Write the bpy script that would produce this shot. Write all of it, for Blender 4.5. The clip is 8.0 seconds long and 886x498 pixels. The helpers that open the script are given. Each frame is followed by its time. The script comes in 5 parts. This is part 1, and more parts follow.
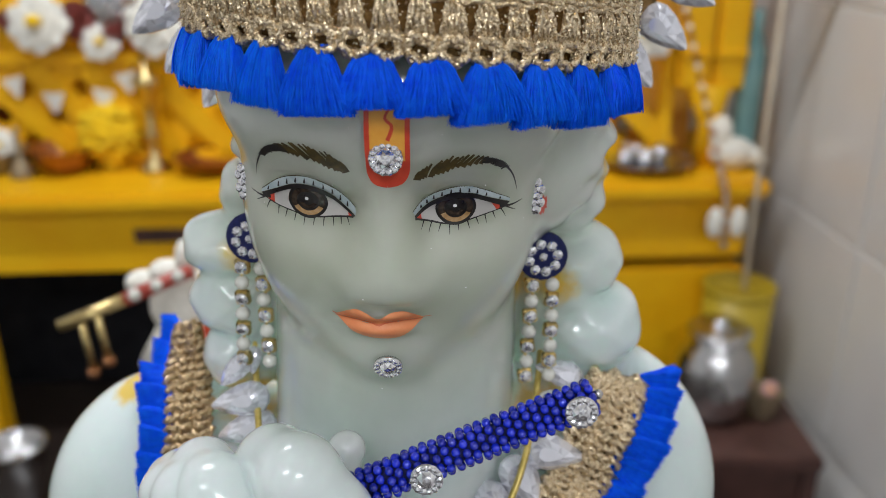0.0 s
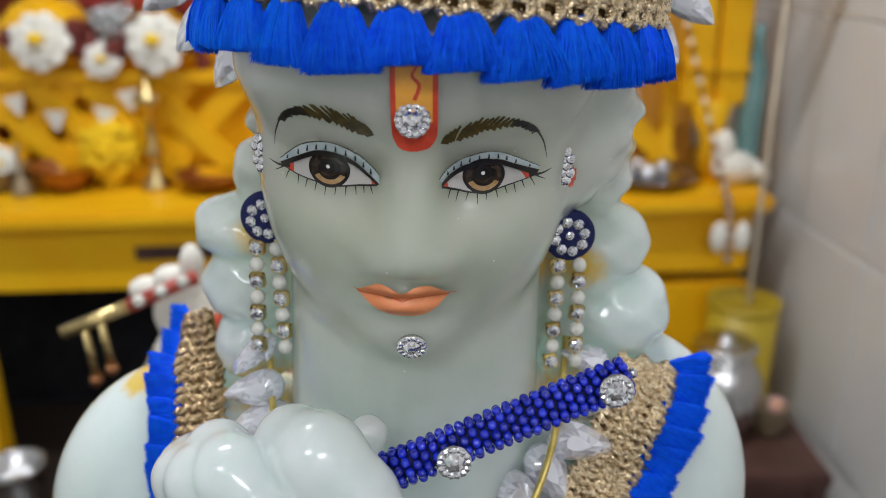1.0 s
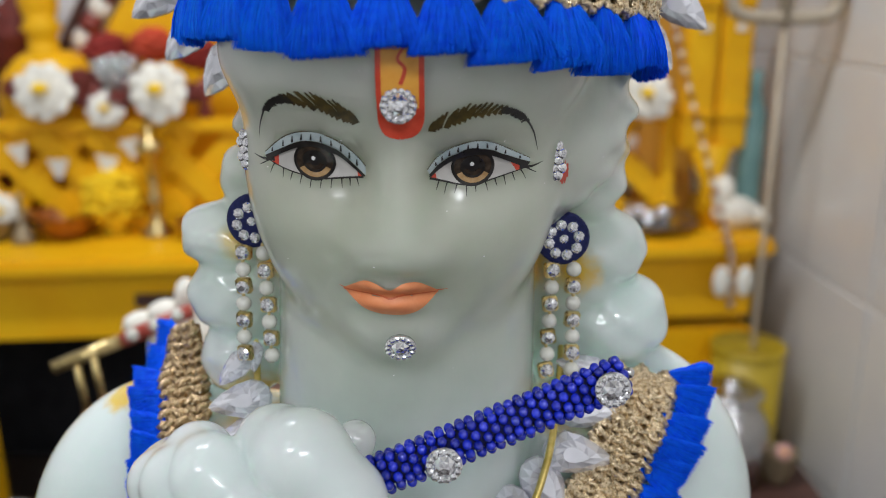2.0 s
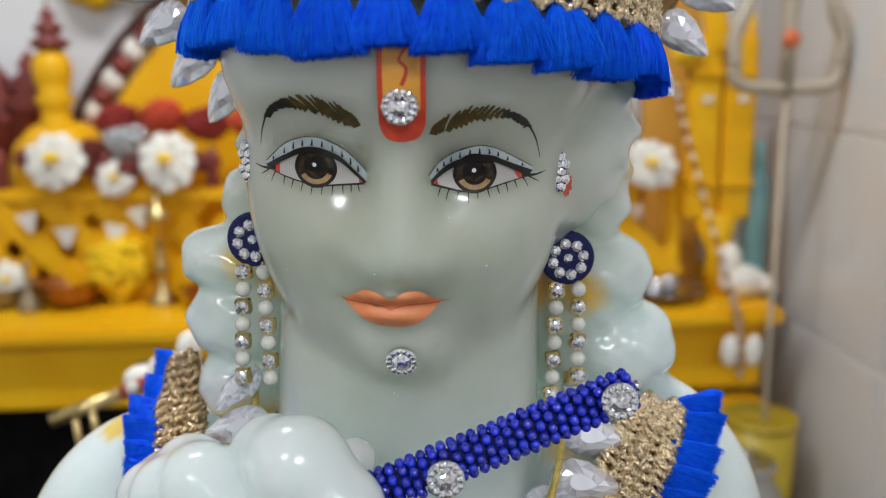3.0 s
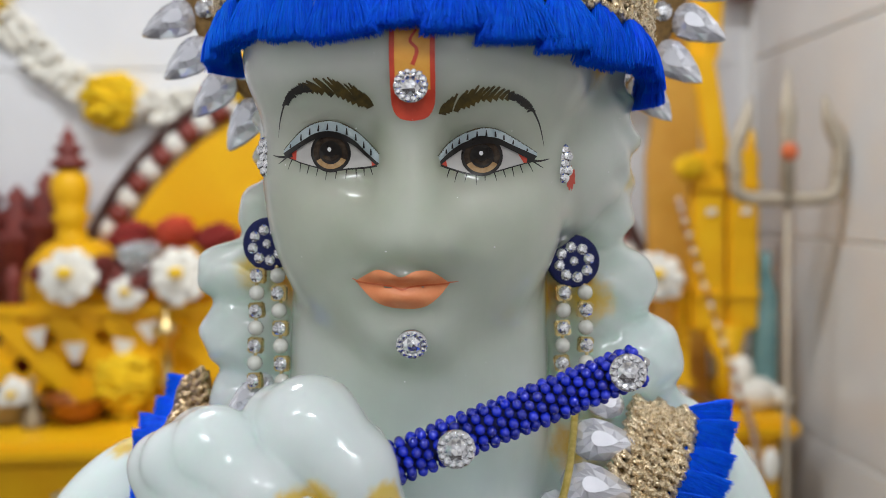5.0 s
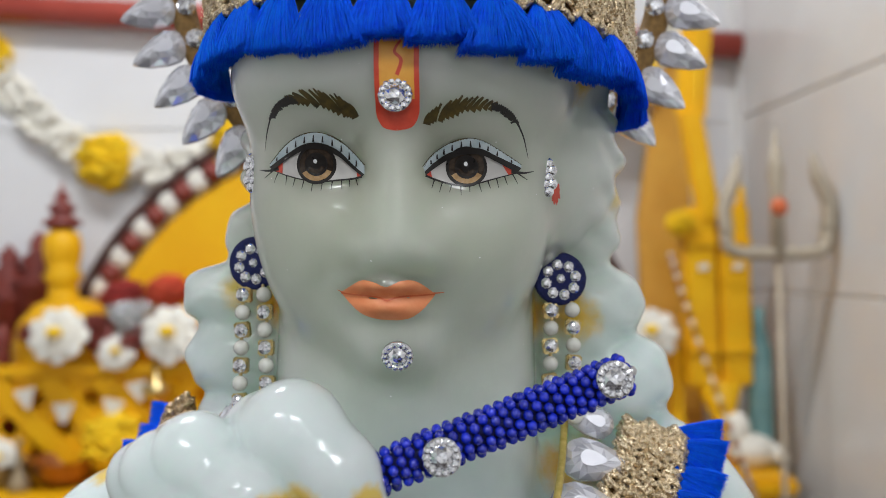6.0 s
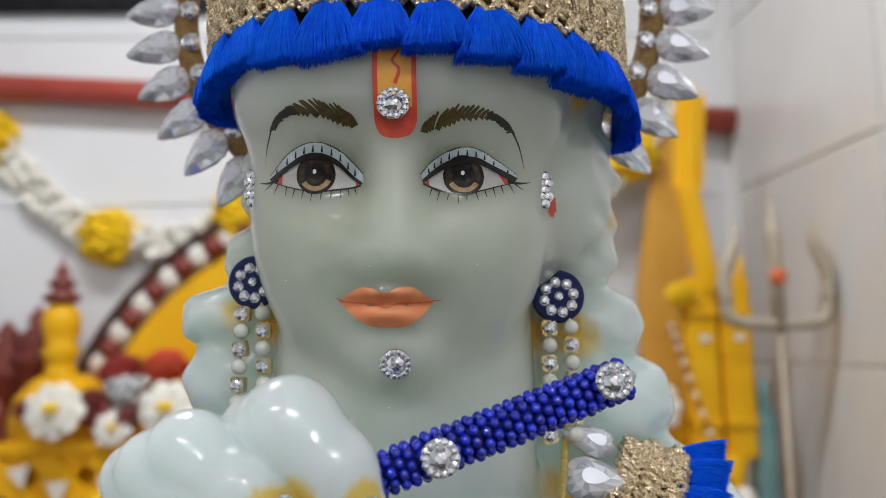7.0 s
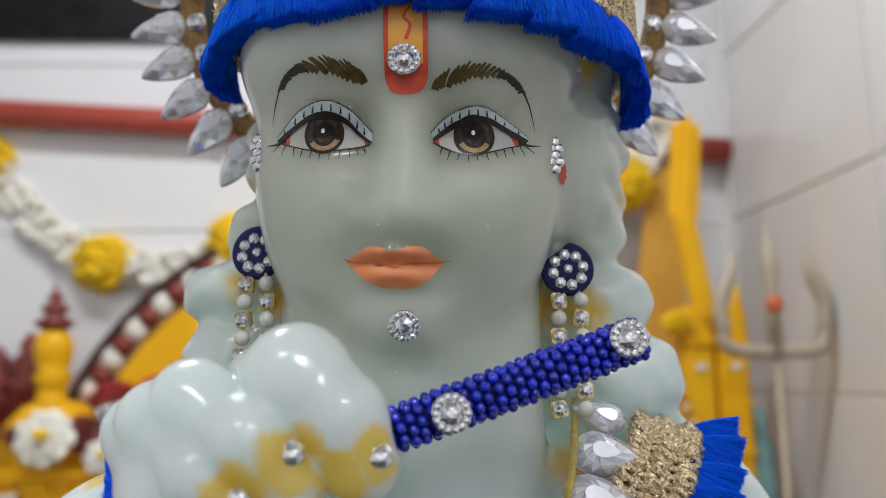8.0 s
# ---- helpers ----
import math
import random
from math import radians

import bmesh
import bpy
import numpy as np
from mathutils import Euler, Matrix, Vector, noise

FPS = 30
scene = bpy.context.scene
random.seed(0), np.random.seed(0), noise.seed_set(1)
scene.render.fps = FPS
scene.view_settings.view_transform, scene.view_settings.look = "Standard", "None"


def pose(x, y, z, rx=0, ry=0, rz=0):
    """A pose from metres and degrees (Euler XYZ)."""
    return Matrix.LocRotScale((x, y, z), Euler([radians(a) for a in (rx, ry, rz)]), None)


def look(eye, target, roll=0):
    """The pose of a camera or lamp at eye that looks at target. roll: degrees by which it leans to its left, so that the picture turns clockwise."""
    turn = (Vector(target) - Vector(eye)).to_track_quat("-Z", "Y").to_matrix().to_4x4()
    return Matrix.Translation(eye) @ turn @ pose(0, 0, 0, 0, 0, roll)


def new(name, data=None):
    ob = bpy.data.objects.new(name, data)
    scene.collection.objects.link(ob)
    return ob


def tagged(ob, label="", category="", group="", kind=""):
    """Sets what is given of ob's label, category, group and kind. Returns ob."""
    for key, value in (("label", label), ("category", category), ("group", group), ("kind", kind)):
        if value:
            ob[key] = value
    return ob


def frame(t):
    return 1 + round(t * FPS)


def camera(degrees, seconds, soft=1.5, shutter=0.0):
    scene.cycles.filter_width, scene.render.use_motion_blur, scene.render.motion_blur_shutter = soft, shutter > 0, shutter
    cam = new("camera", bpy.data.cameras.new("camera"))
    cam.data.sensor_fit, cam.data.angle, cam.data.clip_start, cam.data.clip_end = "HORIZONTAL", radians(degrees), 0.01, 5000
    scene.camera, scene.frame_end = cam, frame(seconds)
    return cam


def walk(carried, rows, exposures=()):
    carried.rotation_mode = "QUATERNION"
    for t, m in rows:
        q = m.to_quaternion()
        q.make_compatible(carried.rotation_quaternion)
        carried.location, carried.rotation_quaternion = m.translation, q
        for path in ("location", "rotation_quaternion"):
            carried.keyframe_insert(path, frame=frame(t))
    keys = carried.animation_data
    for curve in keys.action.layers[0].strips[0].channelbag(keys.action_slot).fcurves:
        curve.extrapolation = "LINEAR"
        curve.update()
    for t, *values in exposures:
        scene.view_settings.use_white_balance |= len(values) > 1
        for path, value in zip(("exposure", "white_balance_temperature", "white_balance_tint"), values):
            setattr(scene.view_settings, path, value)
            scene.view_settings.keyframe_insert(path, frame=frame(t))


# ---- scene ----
cam = camera(53.8, 8.0, soft=0.85)
METRES, EYE, TILT, LEAN, TURN = 0.14, 1.14, -21.4, 0.0, 0.0
ROWS = [
    (0.0, 0.0, 0.0, 0.0, 0.0, 0.0, -0.0),
    (0.5, -0.0321, 0.0556, -0.0508, 0.06, 0.61, 0.2),
    (1.0, -0.0454, 0.0676, -0.0831, -0.03, 1.44, 0.29),
    (1.5, -0.0294, 0.0933, -0.1187, 0.03, 2.77, 0.51),
    (3.0, -0.0184, 0.1472, -0.2773, 0.54, 9.85, 0.46),
    (3.5, 0.0339, 0.1608, -0.3046, 0.95, 11.85, 0.52),
    (4.0, 0.0335, 0.114, -0.3853, 1.05, 13.94, 0.58),
    (4.5, -0.0235, 0.137, -0.4628, 1.18, 16.24, 0.6),
    (6.0, -0.0108, 0.1872, -0.5997, 0.85, 22.42, 1.06),
    (6.5, 0.0072, 0.2002, -0.6547, 1.09, 25.01, 1.41),
    (7.0, -0.0099, 0.2282, -0.7131, 1.0, 27.71, 1.35),
    (7.5, -0.0119, 0.2698, -0.759, 0.92, 29.14, 1.38),
    (8.0, -0.0385, 0.309, -0.8071, 0.52, 30.0, 1.25),
]
walk(cam, [(t, pose(0, 0, EYE, TILT, LEAN, TURN) @ pose(METRES * x, METRES * y, METRES * z, 90 + pitch, roll, yaw)) for t, x, y, z, yaw, pitch, roll in ROWS],
     exposures=[(0.0, -0.15), (1.5, -0.14), (4.0, -0.05), (6.0, -0.09), (8.0, -0.22)])
cam.data.dof.use_dof = True
cam.data.dof.focus_distance = 0.205
cam.data.dof.aperture_fstop = 12.0

# ---- light: a white-lit shrine room, tube lamps on the ceiling ----
world = bpy.data.worlds.new("world")
scene.world = world
world.use_nodes = True
world.node_tree.nodes["Background"].inputs[0].default_value = (0.80, 0.88, 1.0, 1)
world.node_tree.nodes["Background"].inputs[1].default_value = 0.25


def area_lamp(name, eye, target, sx, sy, watts, colour):
    d = bpy.data.lights.new(name, "AREA")
    d.shape, d.size, d.size_y, d.energy, d.color = "RECTANGLE", sx, sy, watts, colour
    ob = new(name, d)
    ob.matrix_world = look(eye, target)
    return ob


area_lamp("panel_light", (0.45, -1.7, 2.54), (0.45, -1.699, 0), 0.6, 0.25, 25, (0.915, 0.95, 1.0))
area_lamp("tube_light_front", (-0.75, -1.2, 2.54), (-0.75, -1.199, 0), 0.55, 0.08, 15, (0.925, 0.955, 1.0))
area_lamp("tube_light_back", (-0.3, 0.95, 2.54), (-0.3, 0.95, 0), 1.2, 0.08, 31, (0.925, 0.955, 1.0))

# ---- materials ----


def nt(name):
    m = bpy.data.materials.new(name)
    m.use_nodes = True
    t = m.node_tree
    return m, t, t.nodes["Principled BSDF"]


def noise_node(t, scale, detail=4, rough=0.6, coord="Object"):
    c = t.nodes.new("ShaderNodeTexCoord")
    n = t.nodes.new("ShaderNodeTexNoise")
    n.inputs["Scale"].default_value, n.inputs["Detail"].default_value, n.inputs["Roughness"].default_value = scale, detail, rough
    t.links.new(c.outputs[coord], n.inputs["Vector"])
    return n


def ramp(t, src, stops):
    r = t.nodes.new("ShaderNodeValToRGB")
    e = r.color_ramp.elements
    while len(e) < len(stops):
        e.new(0.5)
    for el, (p, c) in zip(e, stops):
        el.position, el.color = p, (*c, 1)
    t.links.new(src, r.inputs[0])
    return r


def bump(t, p, src, dist, strength=0.5):
    b = t.nodes.new("ShaderNodeBump")
    b.inputs["Strength"].default_value, b.inputs["Distance"].default_value = strength, dist
    t.links.new(src, b.inputs["Height"])
    t.links.new(b.outputs[0], p.inputs["Normal"])


def plain(name, a, b=None, rough=0.5, metal=0.0, scale=60, fine=400, relief=0.0004, strength=0.3, coat=0.0, islands=0.0, objects=0.0):
    """Two colours mixed by noise, fine relief, and optional variation from piece to piece."""
    m, t, p = nt(name)
    b = b or tuple(min(1, v * 1.25 + 0.005) for v in a)
    n = noise_node(t, scale)
    r = ramp(t, n.outputs[0], [(0.3, a), (0.7, b)])
    out = r.outputs[0]
    if islands or objects:
        src = t.nodes.new("ShaderNodeNewGeometry").outputs["Random Per Island"] if islands else t.nodes.new("ShaderNodeObjectInfo").outputs["Random"]
        amount = islands or objects
        mr = t.nodes.new("ShaderNodeMapRange")
        mr.inputs[3].default_value, mr.inputs[4].default_value = 1 - amount, 1 + amount
        t.links.new(src, mr.inputs[0])
        hs = t.nodes.new("ShaderNodeHueSaturation")
        t.links.new(mr.outputs[0], hs.inputs["Value"])
        t.links.new(out, hs.inputs["Color"])
        out = hs.outputs[0]
    t.links.new(out, p.inputs["Base Color"])
    n2 = noise_node(t, fine, 3)
    rr = t.nodes.new("ShaderNodeMapRange")
    rr.inputs[3].default_value, rr.inputs[4].default_value = max(0.02, rough * 0.75), min(1, rough * 1.25)
    t.links.new(n2.outputs[0], rr.inputs[0])
    t.links.new(rr.outputs[0], p.inputs["Roughness"])
    p.inputs["Metallic"].default_value = metal
    p.inputs["Coat Weight"].default_value = coat
    p.inputs["Coat Roughness"].default_value = 0.08
    if relief:
        bump(t, p, n2.outputs[0], relief, strength)
    return m


FACE = Vector((-0.0135, 0.19, 1.06))
STAINS = [((-3, -35, -54), 7.5, 0.4), ((-18, -38, -54), 8.0, 0.4), ((-10, -36, -58), 7.5, 0.4), ((-28, -38, -61), 8.5, 0.4), ((-40, -36, -72), 5, 0.5),
          ((33, 44, -22), 10, 0.8), ((47, 45, -23), 9, 0.8), ((-36, 46, -18), 8, 0.9), ((-47, 47, -14), 7, 0.9), ((48, 22, 40), 10, 0.8), ((58, 50, 12), 8, 0.8),
          ((-86, 58, -64), 10, 0.5), ((-122, 50, -108), 9, 0.5), ((44, 44, -64), 12, 0.8), ((-47, 49, -62), 15, 0.8)]


def make_stone():
    m, t, p = nt("polished_onyx")
    n = noise_node(t, 22, 6, 0.55)
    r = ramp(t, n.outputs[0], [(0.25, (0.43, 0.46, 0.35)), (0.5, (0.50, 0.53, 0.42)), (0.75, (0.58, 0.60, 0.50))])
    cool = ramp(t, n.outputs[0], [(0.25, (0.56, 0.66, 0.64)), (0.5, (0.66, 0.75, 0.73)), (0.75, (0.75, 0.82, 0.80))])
    # warm olive stone round the face; paler, cooler outside, thin-edge translucence put into colour
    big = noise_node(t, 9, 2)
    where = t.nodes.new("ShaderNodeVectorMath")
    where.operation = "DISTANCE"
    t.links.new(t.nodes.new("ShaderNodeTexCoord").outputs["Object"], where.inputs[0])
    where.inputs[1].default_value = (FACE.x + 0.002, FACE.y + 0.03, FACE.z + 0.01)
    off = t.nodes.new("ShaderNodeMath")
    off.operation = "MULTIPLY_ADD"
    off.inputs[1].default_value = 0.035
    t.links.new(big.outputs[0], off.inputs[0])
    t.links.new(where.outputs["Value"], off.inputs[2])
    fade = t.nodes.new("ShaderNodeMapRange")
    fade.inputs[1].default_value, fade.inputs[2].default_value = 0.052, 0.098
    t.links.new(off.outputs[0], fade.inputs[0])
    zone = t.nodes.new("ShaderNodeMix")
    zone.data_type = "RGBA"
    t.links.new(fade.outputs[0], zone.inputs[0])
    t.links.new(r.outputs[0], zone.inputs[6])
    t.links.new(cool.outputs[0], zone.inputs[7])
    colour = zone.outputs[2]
    # old ochre varnish: on the finger rings, by the ears, under the cap and at the neckline (metres, radius, softness)
    wob = noise_node(t, 170, 3)
    pos = t.nodes.new("ShaderNodeTexCoord").outputs["Object"]
    total = None
    for (x, y, z), rad, soft in STAINS:
        d = t.nodes.new("ShaderNodeVectorMath")
        d.operation = "DISTANCE"
        t.links.new(pos, d.inputs[0])
        d.inputs[1].default_value = (FACE.x + x / 1000, FACE.y + y / 1000, FACE.z + z / 1000)
        w = t.nodes.new("ShaderNodeMath")
        w.operation = "MULTIPLY_ADD"
        t.links.new(wob.outputs[0], w.inputs[0])
        w.inputs[1].default_value = rad * 0.0009
        t.links.new(d.outputs["Value"], w.inputs[2])
        f = t.nodes.new("ShaderNodeMapRange")
        f.interpolation_type = "SMOOTHSTEP"
        f.inputs[1].default_value, f.inputs[2].default_value = rad * 0.001 * 1.45, rad * 0.001 * (1.45 - soft)
        f.inputs[3].default_value, f.inputs[4].default_value = 0.0, 0.85
        t.links.new(w.outputs[0], f.inputs[0])
        if total is None:
            total = f.outputs[0]
        else:
            mx = t.nodes.new("ShaderNodeMath")
            mx.operation = "MAXIMUM"
            t.links.new(total, mx.inputs[0])
            t.links.new(f.outputs[0], mx.inputs[1])
            total = mx.outputs[0]
    mix = t.nodes.new("ShaderNodeMix")
    mix.data_type = "RGBA"
    t.links.new(total, mix.inputs[0])
    t.links.new(colour, mix.inputs[6])
    mix.inputs[7].default_value = (0.78, 0.50, 0.015, 1)
    t.links.new(mix.outputs[2], p.inputs["Base Color"])
    p.inputs["Subsurface Weight"].default_value = 1.0
    p.inputs["Subsurface Radius"].default_value = (0.85, 1.0, 0.9)
    p.inputs["Subsurface Scale"].default_value = 0.034
    n2 = noise_node(t, 700, 3)
    rr = t.nodes.new("ShaderNodeMapRange")
    rr.inputs[3].default_value, rr.inputs[4].default_value = 0.13, 0.22
    t.links.new(n2.outputs[0], rr.inputs[0])
    t.links.new(rr.outputs[0], p.inputs["Roughness"])
    n3 = noise_node(t, 62, 1.5, 0.4)
    # faint upright polishing marks over the soft unevenness
    c = t.nodes.new("ShaderNodeMapping")
    c.inputs["Scale"].default_value = (1, 1, 0.12)
    t.links.new(t.nodes.new("ShaderNodeTexCoord").outputs["Object"], c.inputs[0])
    n4 = t.nodes.new("ShaderNodeTexNoise")
    n4.inputs["Scale"].default_value, n4.inputs["Detail"].default_value = 520, 2
    t.links.new(c.outputs[0], n4.inputs["Vector"])
    both = t.nodes.new("ShaderNodeMath")
    both.operation = "MULTIPLY_ADD"
    both.inputs[1].default_value = 0.035
    t.links.new(n4.outputs[0], both.inputs[0])
    t.links.new(n3.outputs[0], both.inputs[2])
    bump(t, p, both.outputs[0], 0.0018, 0.5)
    p.inputs["Coat Weight"].default_value = 0.45
    p.inputs["Coat Roughness"].default_value = 0.03
    p.inputs["IOR"].default_value = 1.48
    return m


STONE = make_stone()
BLACK = plain("black_paint", (0.012, 0.010, 0.009), rough=0.3, scale=900, relief=0)
BROWN = plain("brown_brow_paint", (0.020, 0.015, 0.006), (0.10, 0.068, 0.014), rough=0.35, scale=420, relief=0)
EYEWHITE = plain("eye_white_paint", (0.46, 0.44, 0.42), (0.56, 0.54, 0.51), rough=0.2, relief=0)
LID = plain("pale_blue_lid_paint", (0.40, 0.50, 0.53), (0.58, 0.65, 0.66), rough=0.25, scale=300, relief=0)
IRIS = plain("dark_iris_paint", (0.022, 0.016, 0.013), (0.075, 0.052, 0.036), rough=0.15, scale=700, relief=0)
AMBER = plain("amber_iris_paint", (0.34, 0.19, 0.07), (0.50, 0.34, 0.18), rough=0.15, scale=700, relief=0)
RED = plain("red_paint", (0.55, 0.045, 0.02), (0.68, 0.08, 0.04), rough=0.35, scale=250, relief=0)
TILAK = plain("orange_paint", (0.78, 0.33, 0.045), (0.85, 0.42, 0.07), rough=0.35, scale=250, relief=0)
LIPS = plain("orange_lip_paint", (0.80, 0.24, 0.085), (0.88, 0.34, 0.15), rough=0.42, scale=260, relief=0)
LIPLINE = plain("lip_line_paint", (0.60, 0.13, 0.04), rough=0.3, scale=260, relief=0)
OCHRE = plain("ochre_varnish", (0.50, 0.38, 0.08), (0.66, 0.54, 0.18), rough=0.25, scale=150, relief=0.0003)
SPARK = plain("white_paint", (0.8, 0.8, 0.8), rough=0.2, relief=0)
STONE_MATS = [STONE, BLACK, BROWN, EYEWHITE, LID, IRIS, AMBER, RED, TILAK, LIPS, LIPLINE, OCHRE, SPARK]
MI = {m.name: i for i, m in enumerate(STONE_MATS)}

# facet colours vary at random to stand in for bright and dark reflections
CRYSTAL = plain("foil_backed_crystal", (0.78, 0.79, 0.84), (0.90, 0.90, 0.95), rough=0.03, metal=0.85, scale=90, relief=0, coat=1.0, islands=0.55)
DROPGLASS = plain("pear_crystal", (0.74, 0.75, 0.82), (0.88, 0.88, 0.95), rough=0.07, metal=0.4, scale=90, relief=0, coat=1.0, islands=0.3)
SILVER = plain("silver_setting", (0.55, 0.55, 0.56), (0.75, 0.75, 0.76), rough=0.22, metal=1.0, scale=600, relief=0.0001)
BRASS = plain("brass_setting", (0.52, 0.40, 0.16), (0.70, 0.56, 0.28), rough=0.28, metal=1.0, scale=400, relief=0.0001)
PEARL = plain("pearl", (0.58, 0.57, 0.50), (0.74, 0.73, 0.67), rough=0.16, scale=300, relief=0, coat=0.5)
BEAD = plain("cobalt_glass_bead", (0.004, 0.016, 0.42), (0.009, 0.034, 0.64), rough=0.08, metal=0.15, scale=500, relief=0, coat=1.0, objects=0.35)
THREAD = plain("royal_blue_thread", (0.001, 0.072, 0.92), (0.006, 0.15, 1.0), rough=0.5, scale=350, relief=0, islands=0.22)
tn = THREAD.node_tree.nodes["Principled BSDF"]
tn.inputs["Sheen Weight"].default_value, tn.inputs["Sheen Roughness"].default_value = 0.9, 0.4
tn.inputs["Sheen Tint"].default_value = (0.0, 0.30, 1.0, 1)
tn.inputs["Specular IOR Level"].default_value = 0.1
FELT = plain("navy_felt", (0.003, 0.006, 0.055), (0.009, 0.015, 0.11), rough=0.9, scale=900, fine=2500, relief=0.0004, strength=0.8)


def glitter_cloth(name, a, b, cell, spread):
    """Metal thread whose tiny flakes each face their own way."""
    m, t, p = nt(name)
    v = t.nodes.new("ShaderNodeTexVoronoi")
    v.inputs["Scale"].default_value = cell
    t.links.new(t.nodes.new("ShaderNodeTexCoord").outputs["Object"], v.inputs["Vector"])
    sep = t.nodes.new("ShaderNodeSeparateColor")
    t.links.new(v.outputs["Color"], sep.inputs[0])
    t.links.new(ramp(t, sep.outputs[0], [(0.1, a), (0.8, b)]).outputs[0], p.inputs["Base Color"])
    off = t.nodes.new("ShaderNodeVectorMath")
    off.operation = "SUBTRACT"
    t.links.new(v.outputs["Color"], off.inputs[0])
    off.inputs[1].default_value = (0.5, 0.5, 0.5)
    tilt = t.nodes.new("ShaderNodeVectorMath")
    tilt.operation = "MULTIPLY_ADD"
    t.links.new(off.outputs[0], tilt.inputs[0])
    tilt.inputs[1].default_value = (spread, spread, spread)
    t.links.new(t.nodes.new("ShaderNodeNewGeometry").outputs["Normal"], tilt.inputs[2])
    unit = t.nodes.new("ShaderNodeVectorMath")
    unit.operation = "NORMALIZE"
    t.links.new(tilt.outputs[0], unit.inputs[0])
    t.links.new(unit.outputs[0], p.inputs["Normal"])
    p.inputs["Metallic"].default_value, p.inputs["Roughness"].default_value = 0.8, 0.3
    return m


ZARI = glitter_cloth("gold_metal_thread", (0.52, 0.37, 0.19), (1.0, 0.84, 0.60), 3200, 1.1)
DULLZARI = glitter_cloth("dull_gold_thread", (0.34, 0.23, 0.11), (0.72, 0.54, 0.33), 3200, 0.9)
GLITTER = plain("gold_glitter", (0.92, 0.78, 0.50), (1.0, 0.92, 0.75), rough=0.38, metal=0.9, scale=300, relief=0, islands=0.1)
ZARI_BACK = plain("tan_woven_backing", (0.16, 0.085, 0.02), (0.30, 0.17, 0.045), rough=0.7, scale=600, fine=1800, relief=0.0005, strength=0.8)
CORD = plain("gold_cord", (0.52, 0.38, 0.08), (0.70, 0.55, 0.18), rough=0.35, metal=0.5, scale=500, relief=0.0003)
PETALWHITE = plain("white_petal", (0.74, 0.71, 0.62), (0.87, 0.84, 0.76), rough=0.7, scale=150, relief=0.0005, islands=0.12)
PETALYELLOW = plain("yellow_petal", (0.90, 0.55, 0.004), (0.95, 0.66, 0.008), rough=0.7, scale=150, relief=0.0005, islands=0.15)
PETALRED = plain("red_petal", (0.52, 0.04, 0.018), (0.72, 0.11, 0.04), rough=0.7, scale=150, relief=0.0005, islands=0.2)
YELLOW = plain("yellow_enamel_paint", (0.86, 0.43, 0.004), (0.92, 0.52, 0.008), rough=0.45, scale=9, fine=120, relief=0.0006)
MAROON = plain("maroon_paint", (0.16, 0.025, 0.02), (0.27, 0.05, 0.035), rough=0.5, scale=30, relief=0.0006)
RODRED = plain("red_oxide_paint", (0.36, 0.05, 0.034), (0.45, 0.075, 0.05), rough=0.4, scale=20, relief=0.0004)
YELLOW.node_tree.nodes["Principled BSDF"].inputs["Specular IOR Level"].default_value = 0.3
TAN = plain("tan_wood", (0.60, 0.29, 0.03), (0.70, 0.37, 0.05), rough=0.5, scale=14, relief=0.0006)
DARKWOOD = plain("dark_brown_wood", (0.05, 0.022, 0.018), (0.11, 0.05, 0.04), rough=0.45, scale=18, relief=0.0006)
STEEL = plain("stainless_steel", (0.50, 0.50, 0.50), (0.66, 0.66, 0.66), rough=0.2, metal=1.0, scale=30, relief=0.0002)
COPPER = plain("copper", (0.30, 0.12, 0.05), (0.46, 0.22, 0.10), rough=0.3, metal=0.9, scale=40, relief=0.0003)
OLDBRASS = plain("old_brass", (0.27, 0.21, 0.13), (0.37, 0.30, 0.19), rough=0.5, metal=0.4, scale=40, relief=0.0004)
TILE = plain("glossy_cream_tile", (0.68, 0.67, 0.655), (0.74, 0.73, 0.715), rough=0.16, scale=4, fine=60, relief=0.0002, strength=0.1, objects=0.04)
WTILE = plain("glossy_white_tile", (0.77, 0.77, 0.78), (0.81, 0.81, 0.82), rough=0.14, scale=4, fine=60, relief=0.0002, strength=0.1, objects=0.02)
GROUT = plain("grout", (0.84, 0.83, 0.81), (0.90, 0.89, 0.87), rough=0.9, scale=50, relief=0.0005)
FLOORMAT = plain("dark_granite", (0.018, 0.012, 0.010), (0.05, 0.036, 0.03), rough=0.3, scale=90, relief=0.0002)
PLASTER = plain("white_plaster", (0.74, 0.74, 0.73), (0.80, 0.80, 0.79), rough=0.85, scale=6, relief=0.001)
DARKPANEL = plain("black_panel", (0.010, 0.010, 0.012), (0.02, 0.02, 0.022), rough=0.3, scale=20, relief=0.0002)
PALEBRASS = plain("pale_brass", (0.42, 0.35, 0.26), (0.52, 0.45, 0.34), rough=0.5, metal=0.2, scale=40, relief=0.0004)
DEEPRED = plain("deep_red_petal", (0.22, 0.012, 0.010), (0.36, 0.03, 0.02), rough=0.7, scale=150, relief=0.0005, islands=0.2)
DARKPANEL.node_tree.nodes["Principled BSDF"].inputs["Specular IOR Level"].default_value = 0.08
PINK = plain("pale_pink_petal", (0.62, 0.30, 0.27), (0.78, 0.48, 0.44), rough=0.7, scale=150, relief=0.0004)
TUB = plain("olive_plastic", (0.40, 0.28, 0.015), (0.50, 0.36, 0.025), rough=0.4, scale=12, relief=0.0003)
TEAL = plain("teal_glass", (0.13, 0.28, 0.28), (0.22, 0.38, 0.37), rough=0.15, scale=20, relief=0)

# ---- mesh building ----


